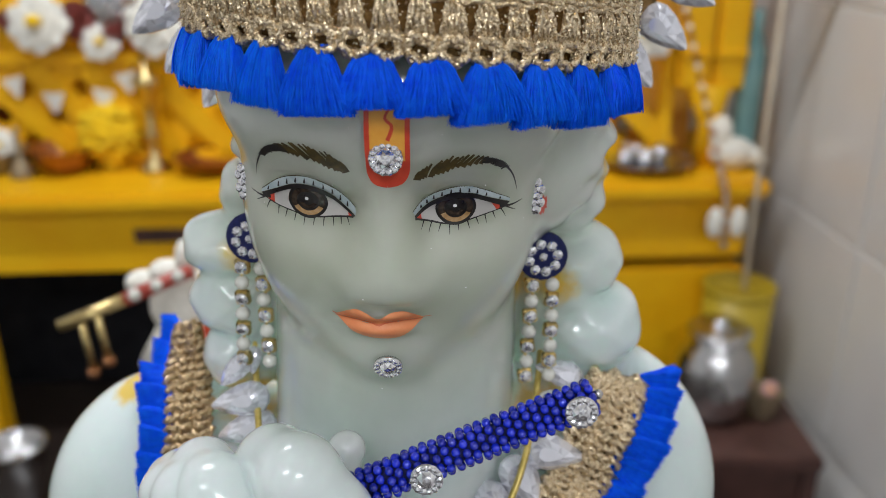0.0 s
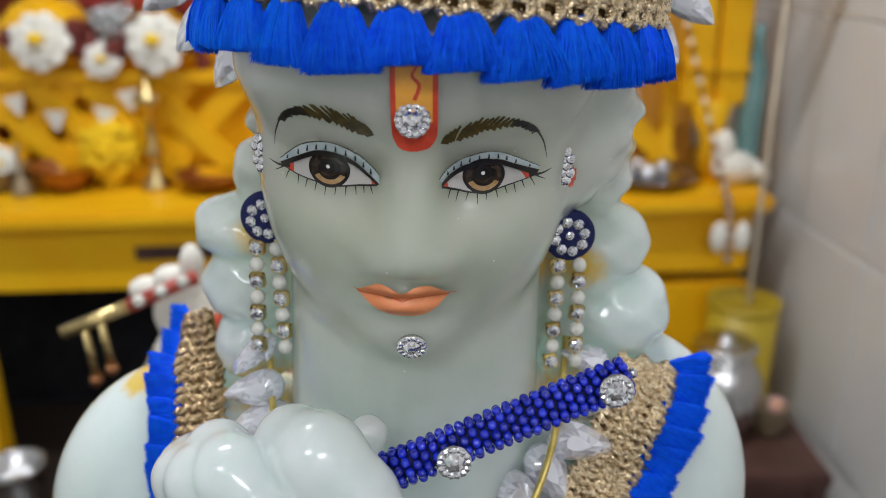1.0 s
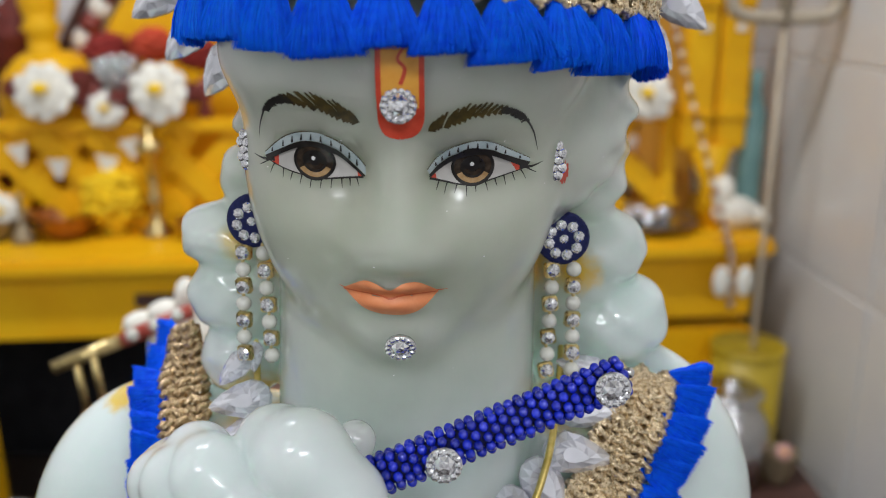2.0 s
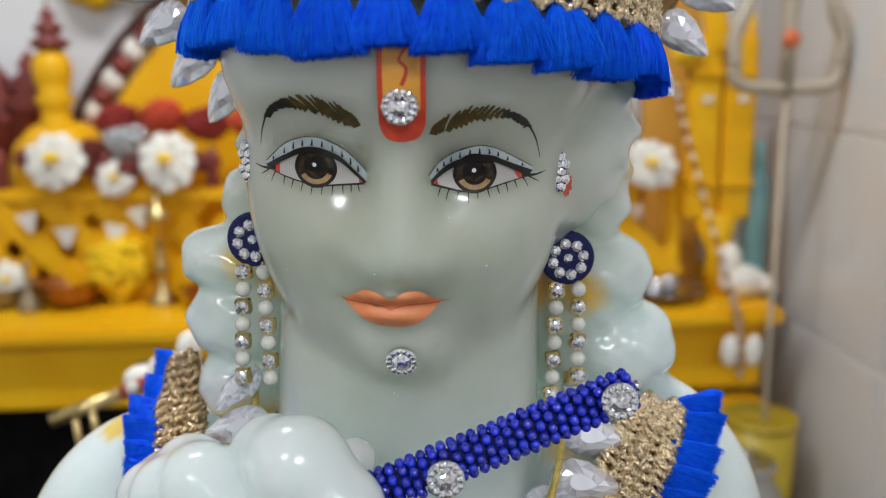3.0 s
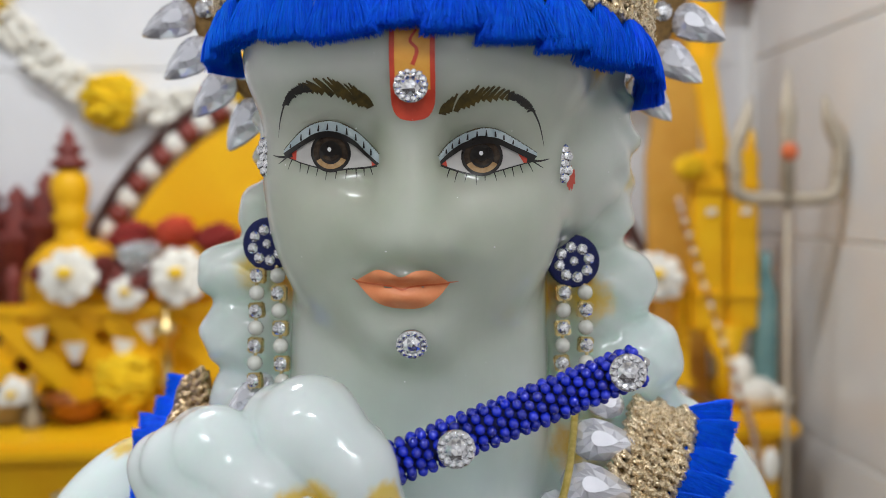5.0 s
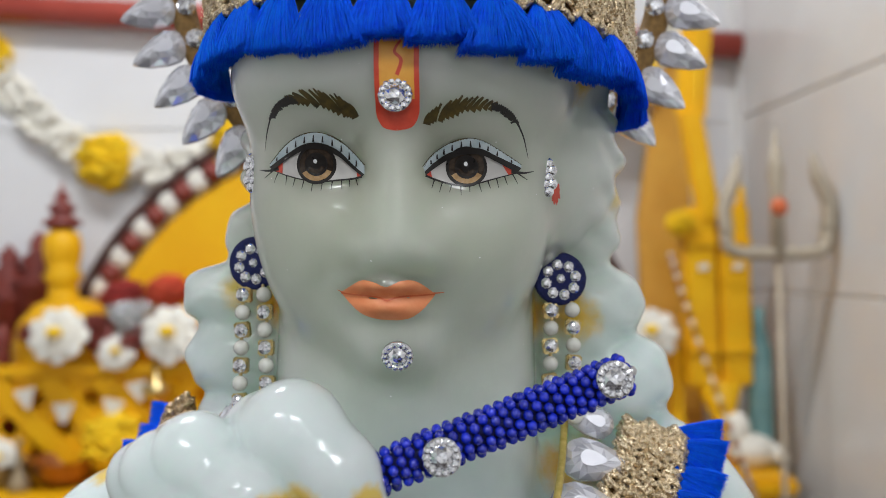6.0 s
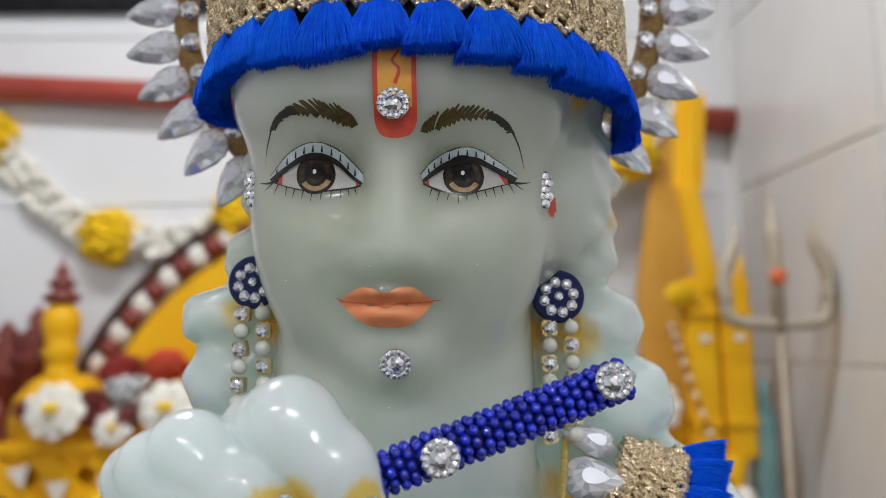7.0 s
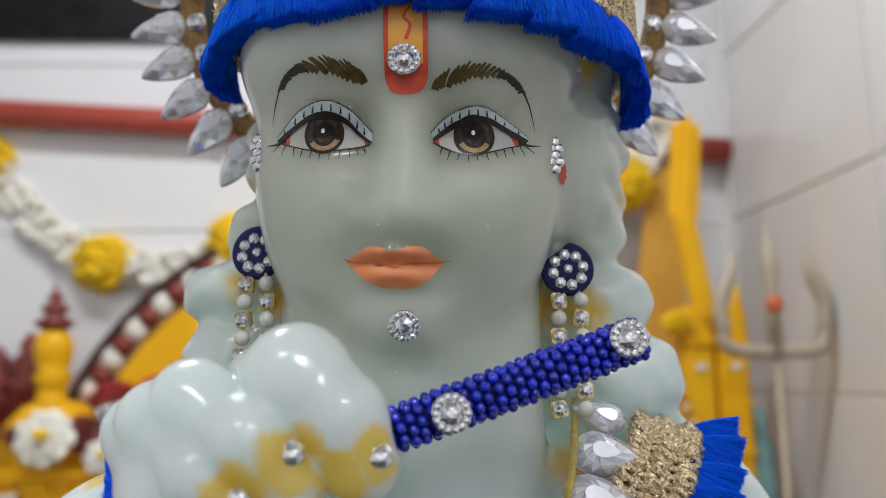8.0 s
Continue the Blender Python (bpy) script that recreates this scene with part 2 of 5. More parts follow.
class Mesh:
    """Gathers vertices and faces in metres, with a material index per face."""

    def __init__(self):
        self.v, self.f, self.m, self.s = [], [], [], []

    def add(self, verts, faces, mi=0, smooth=True):
        o = len(self.v)
        self.v += [tuple(p) for p in verts]
        self.f += [[i + o for i in q] for q in faces]
        self.m += [mi] * len(faces)
        self.s += [smooth] * len(faces)
        return self

    def moved(self, m):
        self.v = [tuple(m @ Vector(p)) for p in self.v]
        return self

    def box(self, c, s, m=None, bevel=0.0, mi=0):
        bm = bmesh.new()
        bmesh.ops.create_cube(bm, size=1.0, matrix=Matrix.Diagonal((*s, 1)))
        if bevel:
            bmesh.ops.bevel(bm, geom=bm.edges[:], offset=bevel, segments=2, affect="EDGES")
        bm.verts.index_update()
        t = Matrix.Translation(c) @ (m or Matrix.Identity(4))
        self.add([t @ w.co for w in bm.verts], [[w.index for w in q.verts] for q in bm.faces], mi, False)
        bm.free()
        return self

    def tube(self, pts, radii, n=8, mi=0, caps=True, smooth=True):
        pts = [Vector(p) for p in pts]
        if not hasattr(radii, "__len__"):
            radii = [radii] * len(pts)
        side, verts, faces = None, [], []
        for i, p in enumerate(pts):
            d = (pts[min(i + 1, len(pts) - 1)] - pts[max(i - 1, 0)]).normalized()
            if side is None:
                side = d.orthogonal().normalized()
            side = (side - d * side.dot(d)).normalized()
            up = d.cross(side)
            for k in range(n):
                a = 2 * math.pi * k / n
                verts.append(p + (side * math.cos(a) + up * math.sin(a)) * radii[i])
        for i in range(len(pts) - 1):
            for k in range(n):
                k2 = (k + 1) % n
                faces.append([i * n + k, i * n + k2, (i + 1) * n + k2, (i + 1) * n + k])
        if caps:
            faces += [list(range(n - 1, -1, -1)), [(len(pts) - 1) * n + k for k in range(n)]]
        return self.add(verts, faces, mi, smooth)

    def lathe(self, profile, n=24, m=None, mi=0, smooth=True):
        m = m or Matrix.Identity(4)
        verts, faces = [], []
        for r, z in profile:
            for k in range(n):
                a = 2 * math.pi * k / n
                verts.append(m @ Vector((r * math.cos(a), r * math.sin(a), z)))
        for i in range(len(profile) - 1):
            for k in range(n):
                k2 = (k + 1) % n
                faces.append([i * n + k, i * n + k2, (i + 1) * n + k2, (i + 1) * n + k])
        faces += [list(range(n - 1, -1, -1)), [(len(profile) - 1) * n + k for k in range(n)]]
        return self.add(verts, faces, mi, smooth)

    def ball(self, c, r, n=10, mi=0, sx=(1, 1, 1)):
        prof = [(max(1e-5, r * math.sin(math.pi * i / n)), -r * math.cos(math.pi * i / n)) for i in range(n + 1)]
        return self.lathe(prof, n + 2, Matrix.Translation(c) @ Matrix.Diagonal((*sx, 1)), mi)

    def data(self, name, mats):
        d = bpy.data.meshes.new(name)
        d.from_pydata(self.v, [], self.f)
        for mt in (mats if isinstance(mats, (list, tuple)) else [mats]):
            d.materials.append(mt)
        d.polygons.foreach_set("material_index", self.m)
        d.polygons.foreach_set("use_smooth", self.s)
        d.update()
        return d


def thing(name, mesh, mats, label, category, group="", kind="", at=None):
    """A top-level object: a mesh, or an Empty when mesh is None."""
    ob = new(name, mesh.data(name, mats) if mesh else None)
    if at is not None:
        ob.matrix_world = at
    return tagged(ob, label, category, group, kind)


def part(name, mesh, mats, parent, label="", at=None):
    ob = new(name, mesh if isinstance(mesh, bpy.types.Mesh) else mesh.data(name, mats))
    ob.parent = parent
    if at is not None:
        ob.matrix_basis = at
    if label:
        tagged(ob, label)
    return ob


# ---- the statue: a smooth blend of rounded forms, in millimetres about the face's middle ----
SLANT = 0.038


def W(x, y, z):
    """From the face's millimetres to the world."""
    return Vector((FACE.x + x / 1000, FACE.y + y / 1000, FACE.z + z / 1000))


def ell(x, y, z, c, r):
    a, b, d = (x - c[0]) / r[0], (y - c[1]) / r[1], (z - c[2]) / r[2]
    k0 = np.sqrt(a * a + b * b + d * d) + 1e-6
    k1 = np.sqrt((a / r[0]) ** 2 + (b / r[1]) ** 2 + (d / r[2]) ** 2) + 1e-6
    return k0 * (k0 - 1) / k1


def cap(x, y, z, p, q, r0, r1):
    p, q = np.array(p, float), np.array(q, float)
    d = q - p
    h = np.clip(((x - p[0]) * d[0] + (y - p[1]) * d[1] + (z - p[2]) * d[2]) / d.dot(d), 0, 1)
    return np.sqrt((x - p[0] - h * d[0]) ** 2 + (y - p[1] - h * d[1]) ** 2 + (z - p[2] - h * d[2]) ** 2) - (r0 + (r1 - r0) * h)


def blend(a, b, k):
    h = np.clip(0.5 + 0.5 * (b - a) / k, 0, 1)
    return b + (a - b) * h - k * h * (1 - h)


def face_form(x, y, z):
    x, z = x - z * SLANT, z + x * SLANT
    g = lambda u, c, s: np.exp(-(((u - c) / s) ** 2))
    d = ell(x, y, z, (0, 31, 12), (39.3, 33, 51))
    d = blend(d, ell(x, y, z, (0, 23.5, 38), (43, 32, 25)), 8)
    d = blend(d, ell(x, y, z, (0, 16, -27), (10.5, 9.5, 8.5)), 9)
    ax = np.abs(x)
    d = d + 3.6 * g(ax, 18, 9) * g(z, 13.5, 7) - 1.2 * g(ax, 18, 10) * g(z, 16, 4.5)
    d = d + 2.6 * g(x, 0, 15) * g(z, -15, 7)
    nose = blend(cap(x, y, z, (0, 2.2, 22), (0, 0.4, -2.5), 3.8, 5.2), ell(ax, y, z, (4.8, 3, -4), (4.2, 5, 3.4)), 3)
    d = blend(d, nose, 7)
    d = d + 3.4 * g(ax, 9.5, 5.5) * g(z, 13, 7.5)
    lips = g(x, -1.6, 8.0)
    d = d - 2.8 * lips * g(z, -12.9, 2.1) - 3.6 * lips * g(z, -17.4, 2.6) + 0.3 * g(x, -1.6, 9) * g(z, -14.8, 1.2)
    return d


def trunk(x, y, z):
    """Hair, neck and shoulders, without face and hand."""
    xs, zs = x - z * SLANT, z + x * SLANT
    hair = ell(xs, y, zs, (7, 58, 22), (54, 47, 41))
    hair = blend(hair, ell(xs, y, zs, (6, 50, 45), (51, 45, 24)), 4)
    for c, r in (((47, 60, 2), (15, 16, 15)), ((53, 60, -20), (15.5, 17, 12)), ((60, 60, -42), (16, 18, 14)), ((46, 62, -30), (17, 17, 30)),
                 ((-39, 60, 2), (14, 16, 13)), ((-51, 60, -15), (15, 16, 10)), ((-50, 60, -33), (15, 16, 13)), ((-49, 60, -52), (14, 16, 12)), ((-40, 62, -25), (16, 15, 28))):
        hair = blend(hair, ell(x, y, z, c, r), 3.5)
    waves = (0.7 + 0.9 * np.clip((np.abs(x) - 36) / 8, 0, 1) * np.clip((z - 2) / 10, 0, 1)) * np.sin(z * 0.55 + 0.10 * np.abs(x)) * np.sin(x * 0.32 + 0.6)
    hair = hair + waves * np.clip((y - 30) / 12, 0, 1)
    d = blend(hair, cap(x, y, z, (0, 47, -20), (-3, 49, -110), 35, 38), 5)
    body = ell(x, y, z, (60, 62, -108), (46, 36, 58))
    body = blend(body, ell(x, y, z, (-74, 62, -122), (49, 36, 60)), 14)
    body = blend(body, ell(x, y, z, (-8, 60, -125), (88, 46, 58)), 14)
    return blend(d, body, 8)


def figure(x, y, z):
    xs, zs = x - z * SLANT, z + x * SLANT
    d = blend(face_form(x, y, z), trunk(x, y, z), 4)
    arm = blend(cap(x, y, z, (-100, 45, -135), (-46, 4, -78), 22, 11), ell(x, y, z, (-37, -8, -62), (15, 12, 15)), 8)
    hand = None
    # index, middle, ring and little finger: knuckle, middle joint and tip
    for chain in (((-26, -17, -42, 9.4), (-19, -26, -39.5, 9.4), (-10.5, -29, -47, 7.7), (-7.5, -28, -56, 7.4)),
                  ((-44, -14, -46, 8.0), (-38.5, -25, -44, 7.8), (-27, -31, -51, 7.2), (-20, -30, -59, 6.8)),
                  ((-50, -12, -50, 7.5), (-46, -22, -47.5, 7.4), (-36, -29.5, -57, 6.9), (-30, -30, -65, 6.5)),
                  ((-53, -10, -52, 6.8), (-51, -18, -49.5, 6.6), (-45, -27, -60.5, 6.2), (-40.5, -28, -71, 6.0))):
        finger = None
        for p, q in zip(chain, chain[1:]):
            seg = cap(x, y, z, p[:3], q[:3], p[3], q[3])
            finger = seg if finger is None else blend(finger, seg, 3.5)
        hand = finger if hand is None else blend(hand, finger, 0.9)
    hand = blend(hand, arm, 5)
    hand = blend(hand, cap(x, y, z, (-20, 0, -66), (-11.5, 2, -51), 7, 5.0), 3)
    return np.minimum(d, hand)


def surface_net(f, lo, hi, step):
    """A quad mesh of the zero set of f on a regular grid."""
    axes = [np.arange(a, b + step, step, dtype=np.float32) for a, b in zip(lo, hi)]
    v = f(axes[0][:, None, None], axes[1][None, :, None], axes[2][None, None, :]).astype(np.float32)
    v = np.maximum(v, (lo[2] + 2.5 * step) - axes[2][None, None, :])
    n = np.array(v.shape)
    cells, total = np.zeros((*(n - 1), 3), np.float32), np.zeros(n - 1, np.float32)
    quads = []
    inside = v < 0
    for ax in range(3):
        a, b = [slice(None)] * 3, [slice(None)] * 3
        a[ax], b[ax] = slice(0, -1), slice(1, None)
        va, vb = v[tuple(a)], v[tuple(b)]
        idx = np.argwhere((va < 0) != (vb < 0))
        o1, o2 = [i for i in range(3) if i != ax]
        idx = idx[(idx[:, o1] > 0) & (idx[:, o2] > 0) & (idx[:, o1] < n[o1] - 1) & (idx[:, o2] < n[o2] - 1)]
        fa, fb = va[tuple(idx.T)], vb[tuple(idx.T)]
        p = idx.astype(np.float32)
        p[:, ax] += fa / (fa - fb)
        ring = []
        for d1, d2 in ((0, 0), (-1, 0), (-1, -1), (0, -1)):
            c = idx.copy()
            c[:, o1] += d1
            c[:, o2] += d2
            np.add.at(cells, tuple(c.T), p)
            np.add.at(total, tuple(c.T), 1)
            ring.append(np.ravel_multi_index(tuple(c.T), tuple(n - 1)))
        q = np.stack(ring, 1)
        flip = (fa < 0) == (ax != 1)
        q[flip] = q[flip][:, ::-1]
        quads.append(q)
    quads = np.concatenate(quads)
    used, inv = np.unique(quads, return_inverse=True)
    pts = cells.reshape(-1, 3)[used] / total.reshape(-1)[used][:, None] * step + np.array(lo)
    return pts, inv.reshape(quads.shape)


def front(f, xs, zs, y0=-60.0, y1=90.0):
    """Depth of the first surface met from the front at each (x, z)."""
    xs, zs = np.asarray(xs, float), np.asarray(zs, float)
    y = np.full(xs.shape, y0)
    for _ in range(60):
        y = np.minimum(y + 0.8 * f(xs, y, zs), y1)
    return y


def curve(points, n):
    """n points along a smooth curve through the control points."""
    p = np.array(points, float)
    t = np.linspace(0, len(p) - 1, n)
    i = np.clip(t.astype(int), 0, len(p) - 2)
    u = (t - i)[:, None]
    a, b, c, d = p[np.maximum(i - 1, 0)], p[i], p[i + 1], p[np.minimum(i + 2, len(p) - 1)]
    return 0.5 * (2 * b + (c - a) * u + (2 * a - 5 * b + 4 * c - d) * u ** 2 + (3 * b - a - 3 * c + d) * u ** 3)


statue_mesh = Mesh()
pts, quads = surface_net(figure, (-132, -48, -136), (118, 108, 74), 1.0)
statue_mesh.add([W(*p) for p in pts.tolist()], quads.tolist(), 0)


def painted(a, b, mat, lift, n=40, m=6):
    """Paint between two curves (x, z), laid on the face as a thin coat."""
    ca, cb = curve(a, n), curve(b, n)
    k = np.linspace(0, 1, m)[:, None, None]
    g = ca[None] * (1 - k) + cb[None] * k
    y = front(face_form, g[..., 0], g[..., 1]) - lift
    verts = [W(g[j, i, 0], y[j, i], g[j, i, 1]) for j in range(m) for i in range(n)]
    faces = [[j * n + i, j * n + i + 1, (j + 1) * n + i + 1, (j + 1) * n + i] for j in range(m - 1) for i in range(n - 1)]
    statue_mesh.add(verts, faces, MI[mat.name])


def dab(c, rx, rz, mat, lift, a0=0.0, a1=360.0, inner=0.0, n=32):
    """A painted disc, ring or sector on the face."""
    t = np.radians(np.linspace(a0, a1, n))
    o = [(c[0] + rx * math.cos(u), c[1] + rz * math.sin(u)) for u in t]
    i = [(c[0] + inner * rx * math.cos(u), c[1] + inner * rz * math.sin(u)) for u in t]
    painted(i, o, mat, lift, n, 5)


def stroke(p, w0, w1, mat, lift, n=10):
    """A painted line of width w0 to w1 through the points p."""
    c = curve(p, n)
    d = np.gradient(c, axis=0)
    nrm = np.stack([-d[:, 1], d[:, 0]], 1) / (np.linalg.norm(d, axis=1)[:, None] + 1e-9)
    w = np.linspace(w0, w1, n)[:, None] / 2
    painted(c - nrm * w, c + nrm * w, mat, lift, n, 3)

# painted brows, eyes, lips and forehead mark
BROW_L = ([(-31.4, 20.1), (-30.2, 24.5), (-27.2, 29.1), (-22.6, 31.1), (-17.0, 31.3), (-11.8, 29.7), (-7.0, 26.8)],
          [(-31.3, 20.0), (-29.6, 23.9), (-26.2, 28.0), (-21.3, 29.1), (-15.9, 27.9), (-10.7, 25.8), (-7.8, 25.1)])
BROW_R = ([(31.3, 16.9), (29.9, 22.1), (26.8, 26.4), (21.9, 28.4), (16.2, 28.9), (10.4, 26.9), (6.8, 24.6)],
          [(31.1, 16.8), (29.1, 21.8), (26.0, 25.1), (22.6, 26.6), (16.1, 25.9), (10.9, 24.1), (7.5, 23.2)])
for up, low in (BROW_L, BROW_R):
    tail = [(0.55 * p[0] + 0.45 * q[0], 0.55 * p[1] + 0.45 * q[1]) for p, q in zip(up[:3], low[:3])] + [low[3]]
    painted(up[:4], tail, BLACK, 0.10, 40, 4)
    a, b = curve(up, 61), curve(low, 61)
    inward = 1 if up is BROW_L[0] else -1
    i = 16.0
    while i < 59:
        k = int(i)
        over = random.uniform(-0.1, 0.55)
        slim = i < 30
        over *= 0.3 if slim else 1.0
        top, bot = a[max(k - (1 if slim else 3), 0)], b[min(k + 1, 60)]
        mid = (top + bot) / 2 + (inward * 0.25, 0.15)
        stroke([bot + (inward * 0.2, random.uniform(-0.2, 0.2)), mid, top + (inward * -0.2, over)], random.uniform(0.35, 0.55) if slim else random.uniform(0.9, 1.4), random.uniform(0.3, 0.55), BLACK if i < 30 else BROWN, 0.12, 7)
        i += 0.9 if i < 30 else random.uniform(1.7, 2.4)
for side, lid_u, lid_l, op_u, op_l, iris in (
        (-1, [(-30.0, 17.1), (-25.1, 21.0), (-20.6, 22.7), (-16.4, 22.6), (-12.4, 20.9), (-9.1, 17.9), (-6.8, 15.2)],
         [(-30.1, 16.3), (-25.1, 18.3), (-20.9, 19.7), (-16.7, 19.6), (-12.6, 17.9), (-9.5, 15.1), (-6.8, 13.1)],
         [(-29.1, 15.4), (-25.2, 17.2), (-21.0, 18.6), (-16.8, 18.6), (-12.7, 16.9), (-9.8, 14.5), (-7.4, 12.7)],
         [(-29.1, 15.4), (-25.5, 13.9), (-21.5, 12.7), (-17.3, 12.0), (-13.0, 12.2), (-9.6, 12.4), (-7.4, 12.7)], (-18.1, 15.6)),
        (1, [(29.5, 15.3), (24.0, 18.4), (19.8, 20.3), (15.9, 20.5), (12.0, 19.2), (8.8, 17.1), (6.6, 14.4)],
         [(29.5, 14.5), (23.5, 16.5), (19.8, 17.7), (15.8, 17.6), (11.9, 16.5), (9.1, 15.0), (7.0, 13.4)],
         [(28.5, 13.3), (23.2, 15.5), (19.7, 16.6), (15.8, 16.5), (12.2, 15.5), (9.3, 14.0), (7.1, 12.5)],
         [(28.5, 13.3), (25.3, 12.5), (21.6, 11.5), (17.6, 10.5), (13.7, 10.5), (9.9, 11.5), (7.1, 12.5)], (16.5, 14.1))):
    # the drooping lid line, lifted clear of the iris
    lid_l = [(x, z + 0.9 * math.sin(math.pi * k / 6)) for k, (x, z) in enumerate(lid_l)]
    op_u = [(x, z + 0.9 * math.sin(math.pi * k / 6)) for k, (x, z) in enumerate(op_u)]
    painted(lid_u, lid_l, LID, 0.12)
    stroke(lid_u, 0.2, 0.4, BROWN, 0.12, 40)
    painted(op_u, op_l, EYEWHITE, 0.14)
    ou, ol = curve(op_u, 60), curve(op_l, 60)
    painted(ou[53:], ol[53:], RED, 0.20, 12, 5)
    painted(ou[3:8], ol[3:8], RED, 0.20, 10, 4)
    op_u = [(x, z - 0.3 * math.sin(math.pi * k / 6)) for k, (x, z) in enumerate(op_u)]
    # iris, cut by the upper lid
    cx, cz = iris
    cz += 0.35
    dab((cx, cz), 4.8, 4.5, BLACK, 0.22)
    dab((cx, cz), 4.1, 3.8, IRIS, 0.28)
    dab((cx, cz), 4.0, 3.7, AMBER, 0.33, 208, 332, 0.66)
    dab((cx, cz), 2.75, 2.6, BLACK, 0.38)
    dab((cx, cz), 2.2, 2.0, IRIS, 0.42, 200, 340, 0.55)
    dab((cx - 0.2, cz + 0.7), 0.45, 0.5, SPARK, 0.48)
    painted(lid_l, op_u, BLACK, 0.50, 40, 4)
    stroke(op_l, 0.2, 0.5, BLACK, 0.28, 40)
    cl, cu, cv = curve(op_l, 80), curve(lid_l, 80), curve(lid_u, 80)
    for i in range(6, 76, 7):
        o = (i - 44) / 40 * -side * 0.9
        j = random.uniform(-0.2, 0.2)
        stroke([cl[i], cl[i] + (o * 0.5 + j, -1.0), cl[i] + (o + 2 * j, -2.1 + random.uniform(-0.4, 0.4))], 0.34, 0.1, BLACK, 0.22, 6)
        stroke([cu[i] * 0.9 + cv[i] * 0.1, cu[i] * 0.5 + cv[i] * 0.5 - (o * 0.15, 0), cu[i] * 0.25 + cv[i] * 0.75 - (o * 0.3, 0)], 0.5, 0.15, BLACK, 0.22, 6)
    e = np.array(op_u[0])
    stroke([e - (side * 1.5, -0.3), e + (side * 1.5, 0.1), e + (side * 4.2, 0.7)], 0.9, 0.12, BLACK, 0.26, 12)
    stroke([e, e + (side * 1.5, -0.9), e + (side * 2.6, -1.5)], 0.4, 0.1, BLACK, 0.26, 8)
LIP_T = [(-13.1, -13.6), (-10.2, -11.9), (-7.8, -10.9), (-5.1, -11.4), (-2.2, -12.5), (0.8, -11.3), (3.6, -11.2), (5.6, -12.1), (8.6, -14.4)]
LIP_M = [(-13.1, -13.7), (-10.1, -14.2), (-6.1, -14.6), (-4.1, -15.0), (-2.3, -15.6), (-0.5, -15.1), (1.8, -14.8), (5.4, -14.7), (8.6, -14.5)]
LIP_B = [(-13.0, -13.9), (-10.9, -16.4), (-8.3, -18.7), (-5.0, -19.9), (-2.3, -20.2), (0.3, -20.3), (3.2, -19.7), (6.0, -17.7), (8.6, -14.7)]
painted(LIP_T, [(x, z + 0.05) for x, z in LIP_M], LIPS, 0.2, 50, 8)
painted([(x, z - 0.05) for x, z in LIP_M], LIP_B, LIPS, 0.2, 50, 10)
stroke(LIP_M, 0.4, 0.4, LIPLINE, 0.5, 50)
stroke([(8.2, -14.3), (10.7, -14.2)], 0.4, 0.1, LIPLINE, 0.14, 6)
stroke([(-12.6, -13.7), (-14.0, -13.0)], 0.4, 0.1, LIPLINE, 0.14, 6)
painted([(-2.4, 46), (-2.6, 36), (-2.7, 28), (-2.5, 25.2), (-1.3, 23.1), (1.2, 22.5)], [(6.0, 46), (5.8, 36), (5.7, 28), (5.4, 25.2), (4.0, 23.1), (1.3, 22.5)], TILAK, 0.08, 40, 10)
painted([(-2.7, 28.5), (-2.6, 26), (-2.3, 24.4), (-1.0, 22.9), (1.2, 22.3)], [(5.7, 28.5), (5.6, 26), (5.1, 24.4), (3.7, 22.9), (1.3, 22.3)], RED, 0.11, 30, 8)
stroke([(-2.5, 47), (-2.8, 36), (-2.8, 28), (-2.6, 25.2), (-1.4, 23.1), (1.2, 22.4)], 1.15, 1.0, RED, 0.13, 40)
stroke([(6.2, 47), (5.9, 36), (5.8, 28), (5.5, 25.2), (4.1, 23.1), (1.2, 22.4)], 1.15, 1.0, RED, 0.13, 40)
stroke([(2.6, 41), (1.2, 38.6), (2.6, 36.6), (1.6, 33.5)], 0.5, 0.9, RED, 0.13, 24)
# red and ochre dabs where the ear meets the temple, ochre rings on the fingers


def coat_patch(c, rx, rz, mat, lift=0.25, f=figure, n=14, ragged=0.25, seed=1):
    """A ragged patch of paint laid on the figure from the front."""
    rnd = random.Random(seed)
    edge = [1 + rnd.uniform(-ragged, ragged) for _ in range(2 * n)]
    g = np.array([[(c[0] + rx * k / 6 * edge[a] * math.cos(math.pi * a / n), c[1] + rz * k / 6 * edge[a] * math.sin(math.pi * a / n)) for a in range(2 * n)] for k in range(7)])
    y = front(f, g[..., 0], g[..., 1]) - lift
    verts = [W(g[k, a, 0], y[k, a], g[k, a, 1]) for k in range(7) for a in range(2 * n)]
    faces = [[k * 2 * n + a, k * 2 * n + (a + 1) % (2 * n), (k + 1) * 2 * n + (a + 1) % (2 * n), (k + 1) * 2 * n + a] for k in range(6) for a in range(2 * n)]
    statue_mesh.add(verts, faces, MI[mat.name])


coat_patch((38.9, 9.5), 1.2, 2.8, RED, seed=3)
coat_patch((-38.4, 9.5), 0.5, 2.0, RED, seed=5)
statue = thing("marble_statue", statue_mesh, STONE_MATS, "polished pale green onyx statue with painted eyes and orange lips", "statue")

# ---- gems, beads and trimmings on the statue ----


